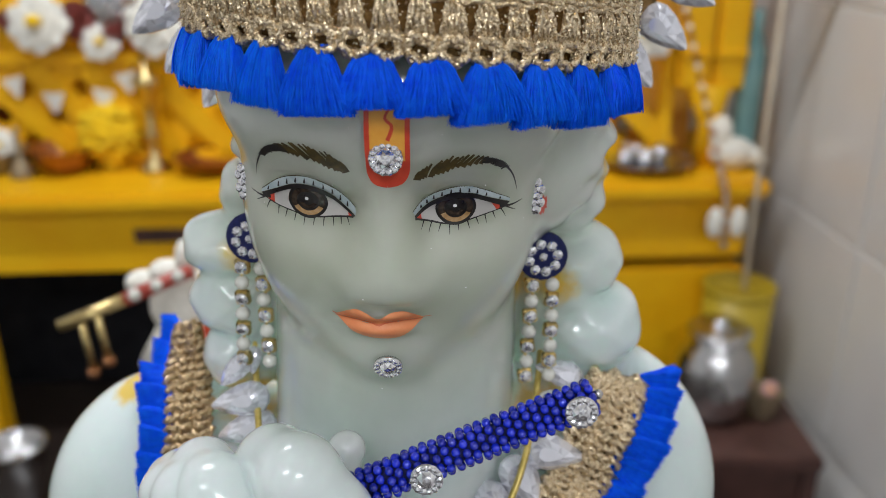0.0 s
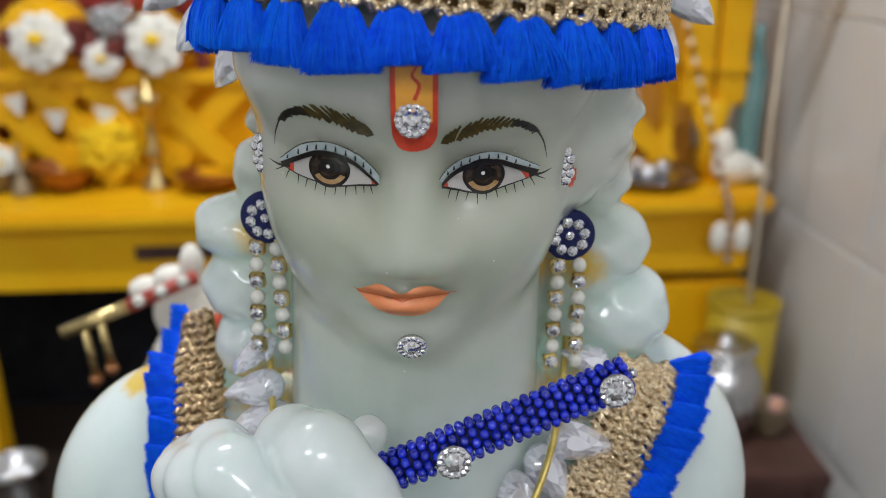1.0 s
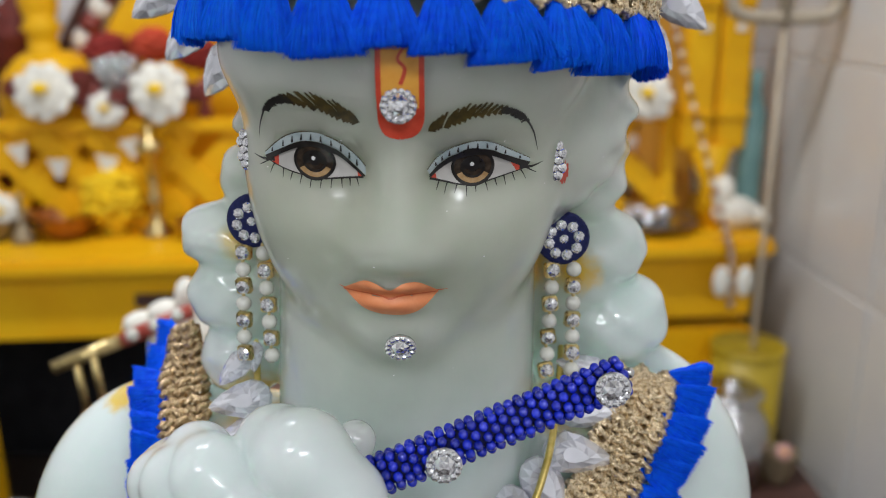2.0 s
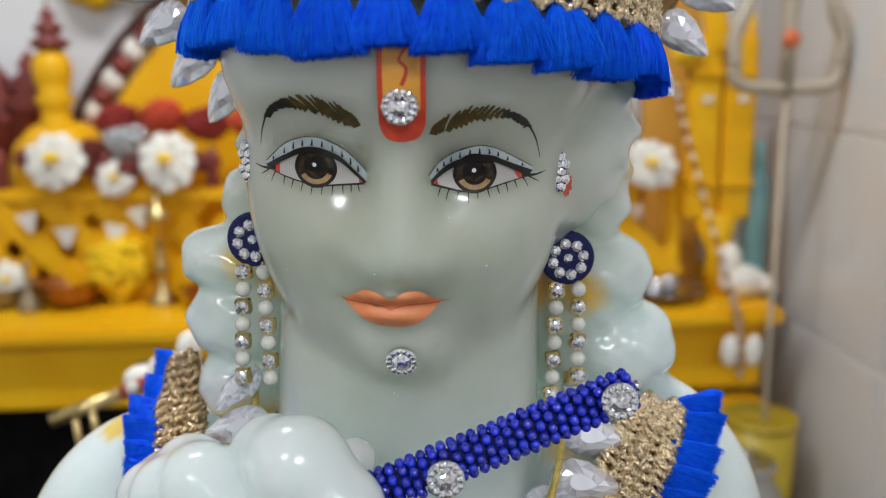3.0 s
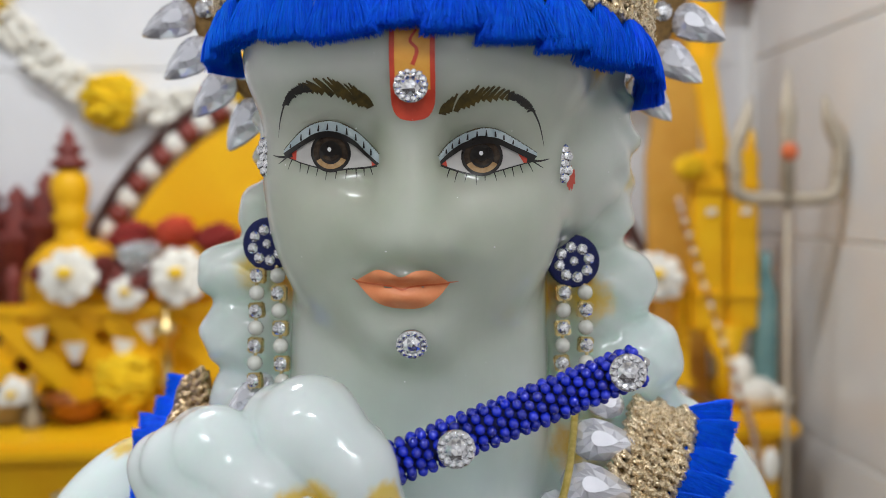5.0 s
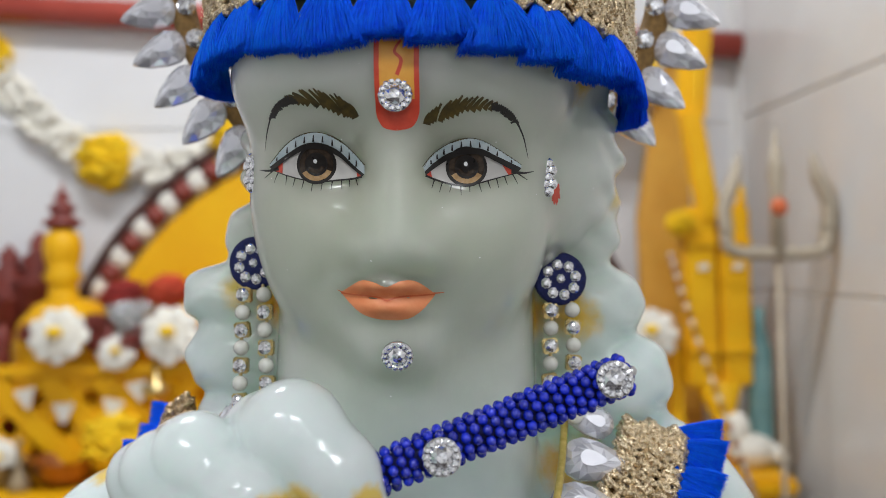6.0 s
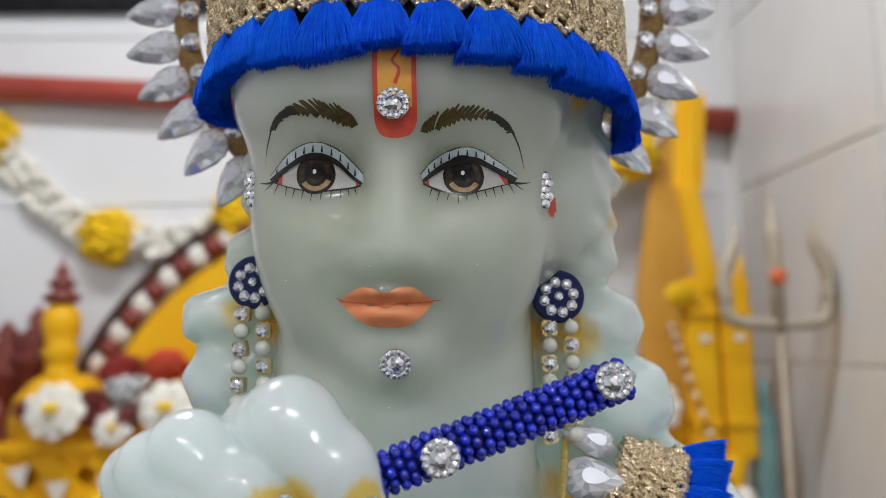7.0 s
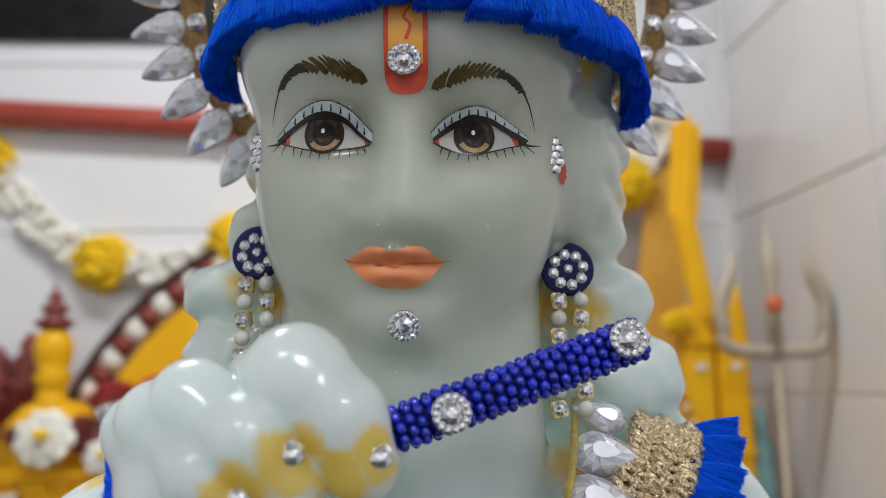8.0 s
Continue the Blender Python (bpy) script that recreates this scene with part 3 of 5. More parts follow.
def facet_gem(r, sides=12, table=0.45, height=0.5):
    """A brilliant cut stone, face towards -y, resting at y = 0."""
    m = Mesh()
    rings = [(r, 0.0, 0), (r * 0.96, -height * r * 0.35, 0.5), (r * (table + 0.18), -height * r * 0.85, 0), (r * table, -height * r, 0.5)]
    for (r0, y0, s0), (r1, y1, s1) in zip(rings, rings[1:]):
        for k in range(sides):
            a = [2 * math.pi * (k + q) / sides for q in (s0, s0 + 1, s1 + (1 if s1 < s0 else 0), s1 + (1 if s1 < s0 else 0) + (0))]
            p0 = (r0 * math.cos(2 * math.pi * (k + s0) / sides), y0, r0 * math.sin(2 * math.pi * (k + s0) / sides))
            p1 = (r0 * math.cos(2 * math.pi * (k + 1 + s0) / sides), y0, r0 * math.sin(2 * math.pi * (k + 1 + s0) / sides))
            q0 = (r1 * math.cos(2 * math.pi * (k + s1) / sides), y1, r1 * math.sin(2 * math.pi * (k + s1) / sides))
            q1 = (r1 * math.cos(2 * math.pi * (k + 1 + s1) / sides), y1, r1 * math.sin(2 * math.pi * (k + 1 + s1) / sides))
            if s1 > s0:
                m.add([p0, p1, q0], [[0, 1, 2]], 0, False).add([p1, q1, q0], [[0, 1, 2]], 0, False)
            else:
                m.add([p0, p1, q1], [[0, 1, 2]], 0, False).add([p0, q1, q0], [[0, 1, 2]], 0, False)
    rt, yt, st = rings[-1]
    for k in range(sides):
        m.add([(0, yt * 1.06, 0)] + [(rt * math.cos(2 * math.pi * (k + st + q) / sides), yt, rt * math.sin(2 * math.pi * (k + st + q) / sides)) for q in (0, 1)], [[0, 1, 2]], 0, False)
    return m


def teardrop(length, width, height):
    """A faceted drop, point along +x, face towards -y, blunt end at x = -length / 2."""
    m = Mesh()
    n = 14

    def outline(k, s, y, sh=0.0):
        a = 2 * math.pi * (k + sh) / n
        c = math.cos(a)
        x = length * (0.34 * c if c < 0 else 0.66 * c) * s
        taper = 1.0 if c < 0 else (1 - c) ** 0.3
        return (x - length * 0.14, y, width / 2 * math.sin(a) * s * taper)

    levels = [(1.0, 0.0, 0), (0.97, -height * 0.3, 0.0), (0.66, -height * 0.8, 0.5), (0.36, -height, 0.0)]
    for (s0, y0, h0), (s1, y1, h1) in zip(levels, levels[1:]):
        for k in range(n):
            a, b, c, d = outline(k, s0, y0, h0), outline(k + 1, s0, y0, h0), outline(k + 1, s1, y1, h1), outline(k, s1, y1, h1)
            m.add([a, b, d], [[0, 1, 2]], 0, False).add([b, c, d], [[0, 1, 2]], 0, False)
    m.add([outline(k, *levels[-1]) for k in range(n)], [list(range(n))], 0, False)
    m.add([outline(k, *levels[0]) for k in range(n)], [list(range(n - 1, -1, -1))], 0, False)
    return m


GEM3 = facet_gem(0.0024, 8, 0.42, 0.6).data("stone", CRYSTAL)
SMALL = facet_gem(0.00082, 6).data("stone", CRYSTAL)
CHATON = facet_gem(0.0013, 8).data("stone", CRYSTAL)
DROP = teardrop(0.0190, 0.0116, 0.0046).data("stone", DROPGLASS)
CUP = Mesh().lathe([(0.0022, 0.0), (0.0037, 0.0), (0.0038, 0.0008), (0.0034, 0.0012), (0.0023, 0.0010)], 24, pose(0, 0, 0, 90)).data("cup", SILVER)


def facing(p, d, spin=0.0):
    """A pose at p whose -y axis points along d."""
    d = Vector(d).normalized()
    y = -d
    x = y.cross(Vector((0, 0, 1))).normalized() * 1.0
    z = x.cross(y)
    return Matrix.Translation(p) @ Matrix((x, y, z)).transposed().to_4x4() @ pose(0, 0, 0, 0, spin, 0)


def rosette(name, p, d, label, scale=1.0):
    """A round stone in a silver ring set with chips."""
    root = thing(name, None, None, label, "gem ornament", "round rhinestones", at=facing(p, d) @ Matrix.Scale(scale, 4))
    part("cup", CUP, None, root)
    part("stone", GEM3, None, root, at=pose(0, -0.0008, 0))
    for k in range(14):
        a = 2 * math.pi * k / 14
        part("chip", SMALL, None, root, at=pose(0.0030 * math.cos(a), -0.0011, 0.0030 * math.sin(a), 0, math.degrees(a), 0))
    return root


def on_face(x, z, lift=0.0):
    return W(x, float(front(face_form, [x], [z])[0]) - lift, z)


rosette("forehead_gem", on_face(1.1, 29.3), (0, -1, 0.05), "round clear rhinestone in a silver ring on the forehead mark")
rosette("chin_gem", on_face(-0.4, -28.4), (0, -1, -0.35), "round clear rhinestone in a silver ring on the chin", 0.98)

# ear gems beside the eyes: a short row of chatons
for sx, sz, dx in ((36.6, 13.0, 0.15), (-36.6, 16.0, -0.5)):
    root = thing("ear_gem", None, None, "small upright cluster of clear rhinestones beside the eye", "gem ornament", "ear gems", at=facing(on_face(sx, sz, 1.0), (dx, -1, 0)))
    for k, (u, w) in enumerate(((0, 3.4), (-0.9, 1.7), (0.9, 1.7), (0, 0), (-0.9, -1.7), (0.9, -1.7), (0, -3.4))):
        part("stone", CHATON, None, root, at=pose(u / 1000, 0, w / 1000, 0, 30 * k, 0) @ Matrix.Scale(1.15, 4))

# drop earrings: a felt disc set with stones, two chains of pearls and stones
PEARL_D = Mesh().ball((0, 0, 0), 0.0021, 10).data("pearl", PEARL)
SETTING = Mesh().box((0, 0.0006, 0), (0.0042, 0.0022, 0.0042), None, 0.0004).data("setting", BRASS)
CH2 = facet_gem(0.0019, 10).data("stone", CRYSTAL)


def earring(p, d, lean, rows):
    root = thing("drop_earring", None, None, "navy felt disc earring with rhinestones and two hanging pearl chains", "earring", "drop earrings", at=facing(p, d))
    part("disc", Mesh().lathe([(0.0063, -0.001), (0.0072, -0.0004), (0.0071, 0.0008), (0.0063, 0.0013), (0.0005, 0.0014)], 36, pose(0, 0, 0, 90)), FELT, root)
    part("stone", CHATON, None, root, at=pose(0, -0.0012, 0))
    for k in range(8):
        a = 2 * math.pi * k / 8 + 0.2
        part("stone", CHATON, None, root, at=pose(0.0041 * math.cos(a), -0.0012, 0.0041 * math.sin(a) - 0.0003, 0, math.degrees(a), 0) @ Matrix.Scale(1.2, 4))
    for s in (-1, 1):
        for k in range(rows):
            x = s * 0.0029 + lean[0 if s < 0 else 1] * k * 0.00052
            z = -0.0085 - k * 0.0047
            at = pose(x, -0.0010 - 0.0001 * k, z, random.uniform(-8, 8), random.uniform(-10, 10), random.uniform(-8, 8))
            if (k + (s > 0)) % 2:
                part("pearl", PEARL_D, None, root, at=at)
                part("link", Mesh().tube([(0, 0, 0.0017), (0, 0.0006, 0.0030)], 0.0005, 6), BRASS, root, at=at)
            else:
                st = part("setting", SETTING, None, root, at=at)
                part("stone", CH2, None, st, at=pose(0, -0.0006, 0))
    return root


earring(W(-40.2, 38.5, -6.2), (-0.2, -1, 0.05), (-0.3, 0.4), 7)
earring(W(41.8, 40.3, -12.3), (0.10, -1, 0.05), (-0.5, -0.1), 7)

# the beaded flute
fl_a, fl_b = W(-3, -12.4, -50.9), W(54.0, -1.4, -31.6)
fl_d = (fl_b - fl_a).normalized()
flute = thing("beaded_flute", None, None, "hand-held flute wound with rows of glossy cobalt blue beads", "flute")
core_a = fl_a - fl_d * 0.010
part("core", Mesh().tube([core_a, fl_b - fl_d * 0.0035], 0.0029, 14), FELT, flute)
BEAD_D = Mesh().ball((0, 0, 0), 0.00128, 6, 0, (1, 1, 0.88)).data("bead", BEAD)
side = fl_d.orthogonal().normalized()
upv = fl_d.cross(side)
length = (fl_b - core_a).length
rings = int(length / 0.00238)
for i in range(rings):
    for k in range(10):
        a = 2 * math.pi * (k + 0.5 * (i % 2)) / 10 + i * 0.02
        r = 0.0039 + random.uniform(-0.00012, 0.00016)
        p = core_a + fl_d * (i * 0.00238 + random.uniform(-0.00015, 0.00015)) + (side * math.cos(a) + upv * math.sin(a)) * r
        part("bead", BEAD_D, None, flute, at=Matrix.Translation(p) @ fl_d.to_track_quat("Z", "Y").to_matrix().to_4x4())
part("tip_bead", Mesh().ball(core_a + fl_d * (rings * 0.00238 - 0.0002), 0.0013, 8), SILVER, flute)
rosette("flute_gem", W(9.5, -15.2, -47.4), (0.05, -1, 0.1), "round clear rhinestone in a silver ring on the beaded flute", 1.08)
rosette("flute_gem", W(46.8, -8.2, -33.2), (0.05, -1, 0.1), "round clear rhinestone in a silver ring at the flute's end", 1.08)
for x, z in ((-18.5, -52.8), (-3.2, -53.8), (-27.8, -60)):
    y = float(front(figure, [x], [z])[0])
    root = thing("finger_gem", None, None, "clear rhinestone set on an ochre painted finger ring", "gem ornament", "finger gems", at=facing(W(x, y - 0.2, z), (0.1, -1, 0.25)))
    part("stone", GEM3, None, root)

# ---- the cap: gold braid band with blue tassels and a halo of crystal drops ----
CAP_C, CAP_RX, CAP_RY = (5.5, 44), 55.5, 53.5


def ring_at(a, z, grow=0.0):
    """A point of the cap's oval at angle a from the front, and the outward direction."""
    d = Vector((math.sin(a), -math.cos(a), 0))
    p = W(CAP_C[0] + (CAP_RX + grow) * d.x, CAP_C[1] + (CAP_RY + grow) * d.y, z + 2.2 - 3.5 * (1 - math.cos(a)) - (SLANT * CAP_RX + 2.5) * d.x)
    return p, d


cap_thing = thing("tasselled_cap", None, None, "gold braid cap edged with royal blue thread tassels", "headdress")
dome = Mesh()
prof = []
for i in range(13):
    u = i / 12
    prof.append((1.0 - 0.55 * u ** 2, 50 + 48 * u))
vv, ff, n = [], [], 64
for g, z in prof:
    for k in range(n):
        a = 2 * math.pi * k / n
        q, d = ring_at(a, z, 0)
        c = W(CAP_C[0], CAP_C[1], z)
        vv.append(c + (q - c) * g * 0.985)
for i in range(len(prof) - 1):
    for k in range(n):
        ff.append([i * n + k, i * n + (k + 1) % n, (i + 1) * n + (k + 1) % n, (i + 1) * n + k])
ff.append([(len(prof) - 1) * n + k for k in range(n)])
part("dome", dome.add(vv, ff), ZARI_BACK, cap_thing)


def cord(points, r, turns, m, n=5):
    """A two-ply twisted cord along the points."""
    pts = [Vector(p) for p in points]
    for ph in (0, math.pi):
        path = []
        for i, p in enumerate(pts):
            d = (pts[min(i + 1, len(pts) - 1)] - pts[max(i - 1, 0)]).normalized()
            s = d.orthogonal().normalized()
            t = d.cross(s)
            a = ph + turns * 2 * math.pi * i / max(1, len(pts) - 1)
            path.append(p + (s * math.cos(a) + t * math.sin(a)) * r * 0.75)
        m.tube(path, r * random.uniform(0.85, 1.1), n)
    return m


# braid rows round the cap: bottom loops, wedges of glitter thread, an upper row
N = 52
for i in range(N):
    a0, a1 = 2 * math.pi * i / N, 2 * math.pi * (i + 1) / N
    am = (a0 + a1) / 2
    loop = Mesh()
    pts = []
    for k in range(13):
        t = k / 12 * 2 * math.pi
        p, d = ring_at(am + (a1 - a0) * 0.42 * math.sin(t), 51.5 - 2.6 * math.cos(t), 1.2)
        pts.append(p)
    cord(pts, 0.0010, 4, loop)
    for z0, z1, w0, w1, g in ((54, 61.2, 0.38, 0.20, 1.4), (62.6, 70, 0.45, 0.24, 1.4), (72, 79, 0.44, 0.26, 0.2)):
        wedge = Mesh()
        shell = []
        for i2 in range(5):
            q = i2 / 4
            for k in range(7):
                u = k / 3 - 1
                p, d = ring_at(am + (a1 - a0) * (w0 + (w1 - w0) * q) * u, z0 + (z1 - z0) * q + 0.5 * math.cos(u * 1.5), g - 1.0 + 1.5 * math.sqrt(max(0, 1 - u * u * 0.9)) * (0.6 + 0.4 * math.sin(math.pi * q)))
                shell.append(p)
        wedge.add(shell, [[r * 7 + k, r * 7 + k + 1, r * 7 + k + 8, r * 7 + k + 7] for r in range(4) for k in range(6)])
        for k in range(4):
            u = (k / 3 - 0.5) * 1.9
            p0, d = ring_at(am + (a1 - a0) * w0 * u, z0 + random.uniform(-0.4, 0.4), g)
            p1, _ = ring_at(am + (a1 - a0) * w1 * u, z1 + random.uniform(-0.4, 0.4), g)
            pm = (p0 + p1) / 2 + d * 0.0006
            cord([p0, p0.lerp(pm, 0.6), pm, pm.lerp(p1, 0.5), p1], 0.00055, 3, wedge, 4)
        part("braid_wedge", wedge, ZARI, cap_thing)
    part("braid_loop", loop, ZARI, cap_thing)
for z, g in ((53.2, 1.0), (62.0, 1.6), (71.0, 1.4)):
    m = Mesh()
    for dz in (-0.6, 0.6):
        pts = [ring_at(2 * math.pi * k / 360, z + dz + 0.3 * math.sin(k * 0.9), g + 0.35 * math.sin(k * 1.7))[0] for k in range(361)]
        m.tube(pts, 0.0007, 5)
    part("braid_cord", m, ZARI, cap_thing)


def glitter(spots, size, m, seed=0):
    """Tiny bright flakes turned every way, caught in the braid."""
    rnd = random.Random(seed)
    for c in spots:
        u = Vector((rnd.uniform(-1, 1), rnd.uniform(-1, 1), rnd.uniform(-1, 1))).normalized()
        w = u.orthogonal().normalized()
        s = size * rnd.uniform(0.6, 1.3)
        m.add([c - u * s, c + w * s, c + u * s, c - w * s], [[0, 1, 2, 3]], 0, False)
    return m


rnd = random.Random(31)
spots = [ring_at(rnd.uniform(-math.pi, math.pi), rnd.uniform(49.5, 79), rnd.uniform(1.6, 3.0))[0] for _ in range(5200)]
tagged(part("glitter", glitter(spots, 0.00030, Mesh()), GLITTER, cap_thing), kind="stuff")


def tassel_mesh(length, w_top, w_bot, depth, strands, seed):
    """A flat bundle of fine threads that hangs along -z and fans out."""
    rnd = random.Random(seed)
    m = Mesh()
    for k in range(strands):
        u, v = rnd.uniform(-1, 1), rnd.uniform(-1, 1)
        ln = length * rnd.uniform(0.93, 1.02)
        pts, rad = [], []
        for i in range(5):
            q = i / 4
            w = w_top + (w_bot - w_top) * q ** 0.75
            pts.append((u * w / 2 + 0.0003 * math.sin(q * 5 + k), -depth * (0.25 + 0.75 * q) * v - 0.0016 * q * (1 - q) * 2, -ln * q))
            rad.append(0.00010 if i < 4 else 0.00006)
        m.tube(pts, rad, 3, 0, False)
    body = []
    for i in range(6):
        q = i / 5
        w = w_top + (w_bot - w_top) * q ** 0.75
        body += [(w * 0.46 * math.cos(t), depth * 0.6 * (0.3 + 0.7 * q) * math.sin(t), -length * 0.96 * q) for t in (2 * math.pi * k / 12 for k in range(12))]
    fc = [[i * 12 + k, i * 12 + (k + 1) % 12, (i + 1) * 12 + (k + 1) % 12, (i + 1) * 12 + k] for i in range(5) for k in range(12)]
    fc.append([60 + k for k in range(12)])
    return m.add(body, fc)


TASSELS = [tassel_mesh(0.0124 + 0.0006 * s, 0.0046, 0.0150 + 0.001 * (s % 2), 0.0030, 1300, s).data("tassel", THREAD) for s in range(4)]
NT = 29
for i in range(NT):
    a = 2 * math.pi * (i + 0.45) / NT
    if math.cos(a) < -0.12:
        continue
    p, d = ring_at(a, 50.0, 0.6)
    out = 7 + random.uniform(-3, 3)
    at = Matrix.Translation(p) @ pose(0, 0, 0, 0, random.uniform(-5, 5), math.degrees(a)) @ pose(0, 0, 0, -out)
    part("tassel", TASSELS[i % 4], None, cap_thing, at=at @ Matrix.Diagonal((random.uniform(0.85, 1.12), random.uniform(0.9, 1.25), random.uniform(0.95, 1.06), 1)))

halo = thing("crystal_halo", None, None, "arched halo of clear pear-shaped crystals behind the cap", "headdress")
HC, HY = (5.0, 85), 80
band = Mesh()
pts = [W(HC[0] + 77 * math.sin(t), HY + 2, HC[1] + 67 * math.cos(t)) for t in (radians(-140 + 280 * k / 90) for k in range(91))]
band.tube(pts, 0.0042, 8)
part("halo_band", band, ZARI_BACK, halo, "amber brown woven band")
STUD = facet_gem(0.0032, 10).data("stone", CRYSTAL)
for k in range(-14, 15):
    t = k * 9.5 - 3.0
    if abs(t) > 136:
        continue
    a = radians(t)
    rx = 87.0
    p = W(HC[0] + rx * math.sin(a), HY, HC[1] + (rx - 10) * math.cos(a))
    spin = t - 90 + (10 if t > 0 else -10) * (abs(t) / 140)
    part("drop", DROP, None, halo, "clear pear-shaped crystal", at=Matrix.Translation(p) @ pose(0, 0, 0, random.uniform(-8, 8), spin, random.uniform(-10, 10)))
    p = W(HC[0] + (rx - 12) * math.sin(a), HY - 2, HC[1] + (rx - 22) * math.cos(a))
    part("stud", STUD, None, halo, at=Matrix.Translation(p) @ pose(0, 0, 0, 0, 37 * k, 0))

# ---- collar: gold braid lapels with blue fringe and crystal drops ----


def lapel(path, width, label, fringe_side, fringe_len, count, braid):
    """A braid strip along (x, y, z) points with a fringe on its outer side."""
    root = thing("collar_trim", None, None, label, "garment trim", "collar trims")
    c = curve(path, 60)
    c[:, 1] = np.minimum(c[:, 1], front(trunk, c[:, 0], c[:, 2]) - 1.6)
    pts = [W(*p) for p in c]
    tang = [(pts[min(i + 1, 59)] - pts[max(i - 1, 0)]).normalized() for i in range(60)]
    slope = np.stack([trunk(c[:, 0] + dx, c[:, 1] + dy, c[:, 2] + dz) - trunk(c[:, 0] - dx, c[:, 1] - dy, c[:, 2] - dz) for dx, dy, dz in ((4, 0, 0), (0, 4, 0), (0, 0, 4))], 1)
    nrm = [(Vector(s).normalized() + Vector((0, -1.1, 0))).normalized() for s in slope]
    across = [t.cross(v).normalized() for t, v in zip(tang, nrm)]
    across = [v if v.x * fringe_side > 0 else -v for v in across]
    back = Mesh()
    vv = []
    for i in range(60):
        for u, lift in ((-0.5, 0), (-0.25, 0.0008), (0.25, 0.0008), (0.5, 0), (0.5, -0.0012), (-0.5, -0.0012)):
            vv.append(pts[i] + across[i] * width * u + nrm[i] * lift)
    ff = [[i * 6 + k, i * 6 + (k + 1) % 6, (i + 1) * 6 + (k + 1) % 6, (i + 1) * 6 + k] for i in range(59) for k in range(6)]
    part("backing", back.add(vv, ff + [[0, 1, 2, 3, 4, 5], [59 * 6 + k for k in range(6)]]), ZARI_BACK, root)
    for i in range(1, 59, 2):
        row = Mesh()
        for j in range(5):
            u = (j + 0.5) / 5 - 0.5 + random.uniform(-0.04, 0.04)
            c0 = pts[i] + across[i] * width * u + nrm[i] * 0.0014
            sw = 1 if (i + j) % 2 else -1
            e = across[i] * width * 0.14
            f = tang[i] * random.uniform(0.0009, 0.0020) * sw
            cord([c0 - e - f, c0 - e * 0.4 + nrm[i] * 0.0009, c0 + e * 0.4 + nrm[i] * 0.0009, c0 + e + f], random.uniform(0.00085, 0.0011), 2, row, 6)
        part("braid_motif", row, braid, root)
    rnd = random.Random(count)
    spots = []
    for _ in range(1300):
        i = rnd.randrange(60)
        spots.append(pts[i] + across[i] * width * rnd.uniform(-0.5, 0.5) + nrm[i] * rnd.uniform(0.0016, 0.0032) + tang[i] * rnd.uniform(-0.001, 0.001))
    tagged(part("glitter", glitter(spots, 0.00028, Mesh(), count), GLITTER, root), kind="stuff")
    for k in range(count):
        i = int((k + 0.5) / count * 58)
        p = pts[i] + across[i] * width * 0.42 + nrm[i] * 0.0004
        z = -across[i]
        y = -nrm[i]
        x = y.cross(z)
        m = Matrix.Translation(p) @ Matrix((x, y, z)).transposed().to_4x4()
        part("fringe_tassel", TASSELS[k % 4], None, root, at=m @ pose(0, 0, 0, random.uniform(-3, 8), random.uniform(-6, 6), 0) @ Matrix.Diagonal((0.8, 1, fringe_len / 0.0155, 1)))
    return root, pts, across, nrm


lap_r = lapel([(67, 57, -54), (65.5, 46, -59), (60, 36, -68), (54, 30, -79), (49, 24, -88), (40, 12, -106), (28, 6, -120)], 0.0170, "gold braid collar edge with royal blue fringe on the shoulder", 1, 0.0150, 11, ZARI)
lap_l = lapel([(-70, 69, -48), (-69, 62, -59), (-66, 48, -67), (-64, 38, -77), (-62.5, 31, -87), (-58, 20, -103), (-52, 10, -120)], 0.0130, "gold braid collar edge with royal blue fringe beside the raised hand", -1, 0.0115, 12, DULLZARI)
necklace = thing("crystal_necklace", None, None, "gold cord neckline hung with pear-shaped clear crystals", "necklace")
DROP2 = teardrop(0.0205, 0.0118, 0.0052).data("stone", DROPGLASS)
for sgn, cp, drops in ((1, [(45, 60, -40), (42, 40, -52), (37, 22, -68), (28, 10, -84), (14, 4, -97), (-4, 2, -104)],
                        ((48.5, 46, -51, 200, 0.75), (49.5, 41, -61, 12, 1), (46, 34, -71, 14, 1), (37.5, 31, -80, 60, 1), (29.5, 28, -85.5, 50, 1), (21, 20, -93, 40, 1))),
                       (-1, [(-46, 60, -36), (-43, 42, -52), (-38, 22, -70), (-26, 10, -88), (-4, 2, -104)],
                        ((-48.5, 44, -49, 130, 0.62), (-43, 45, -46, 90, 0.42), (-47, 42, -58, 165, 0.92), (-46, 43, -68.5, 160, 0.95), (-40, 38, -78, 150, 0.9)))):
    part("cord", Mesh().tube([W(*p) for p in curve(cp, 40)], 0.0010, 8), CORD, necklace)
    for x, y, z, spin, size in drops:
        y = min(y, float(front(trunk, [x], [z])[0]))
        part("drop", DROP2, None, necklace, "clear pear-shaped crystal", at=facing(W(x, y - 4, z), (sgn * 0.15, -1, 0.35), spin) @ Matrix.Scale(size, 4))

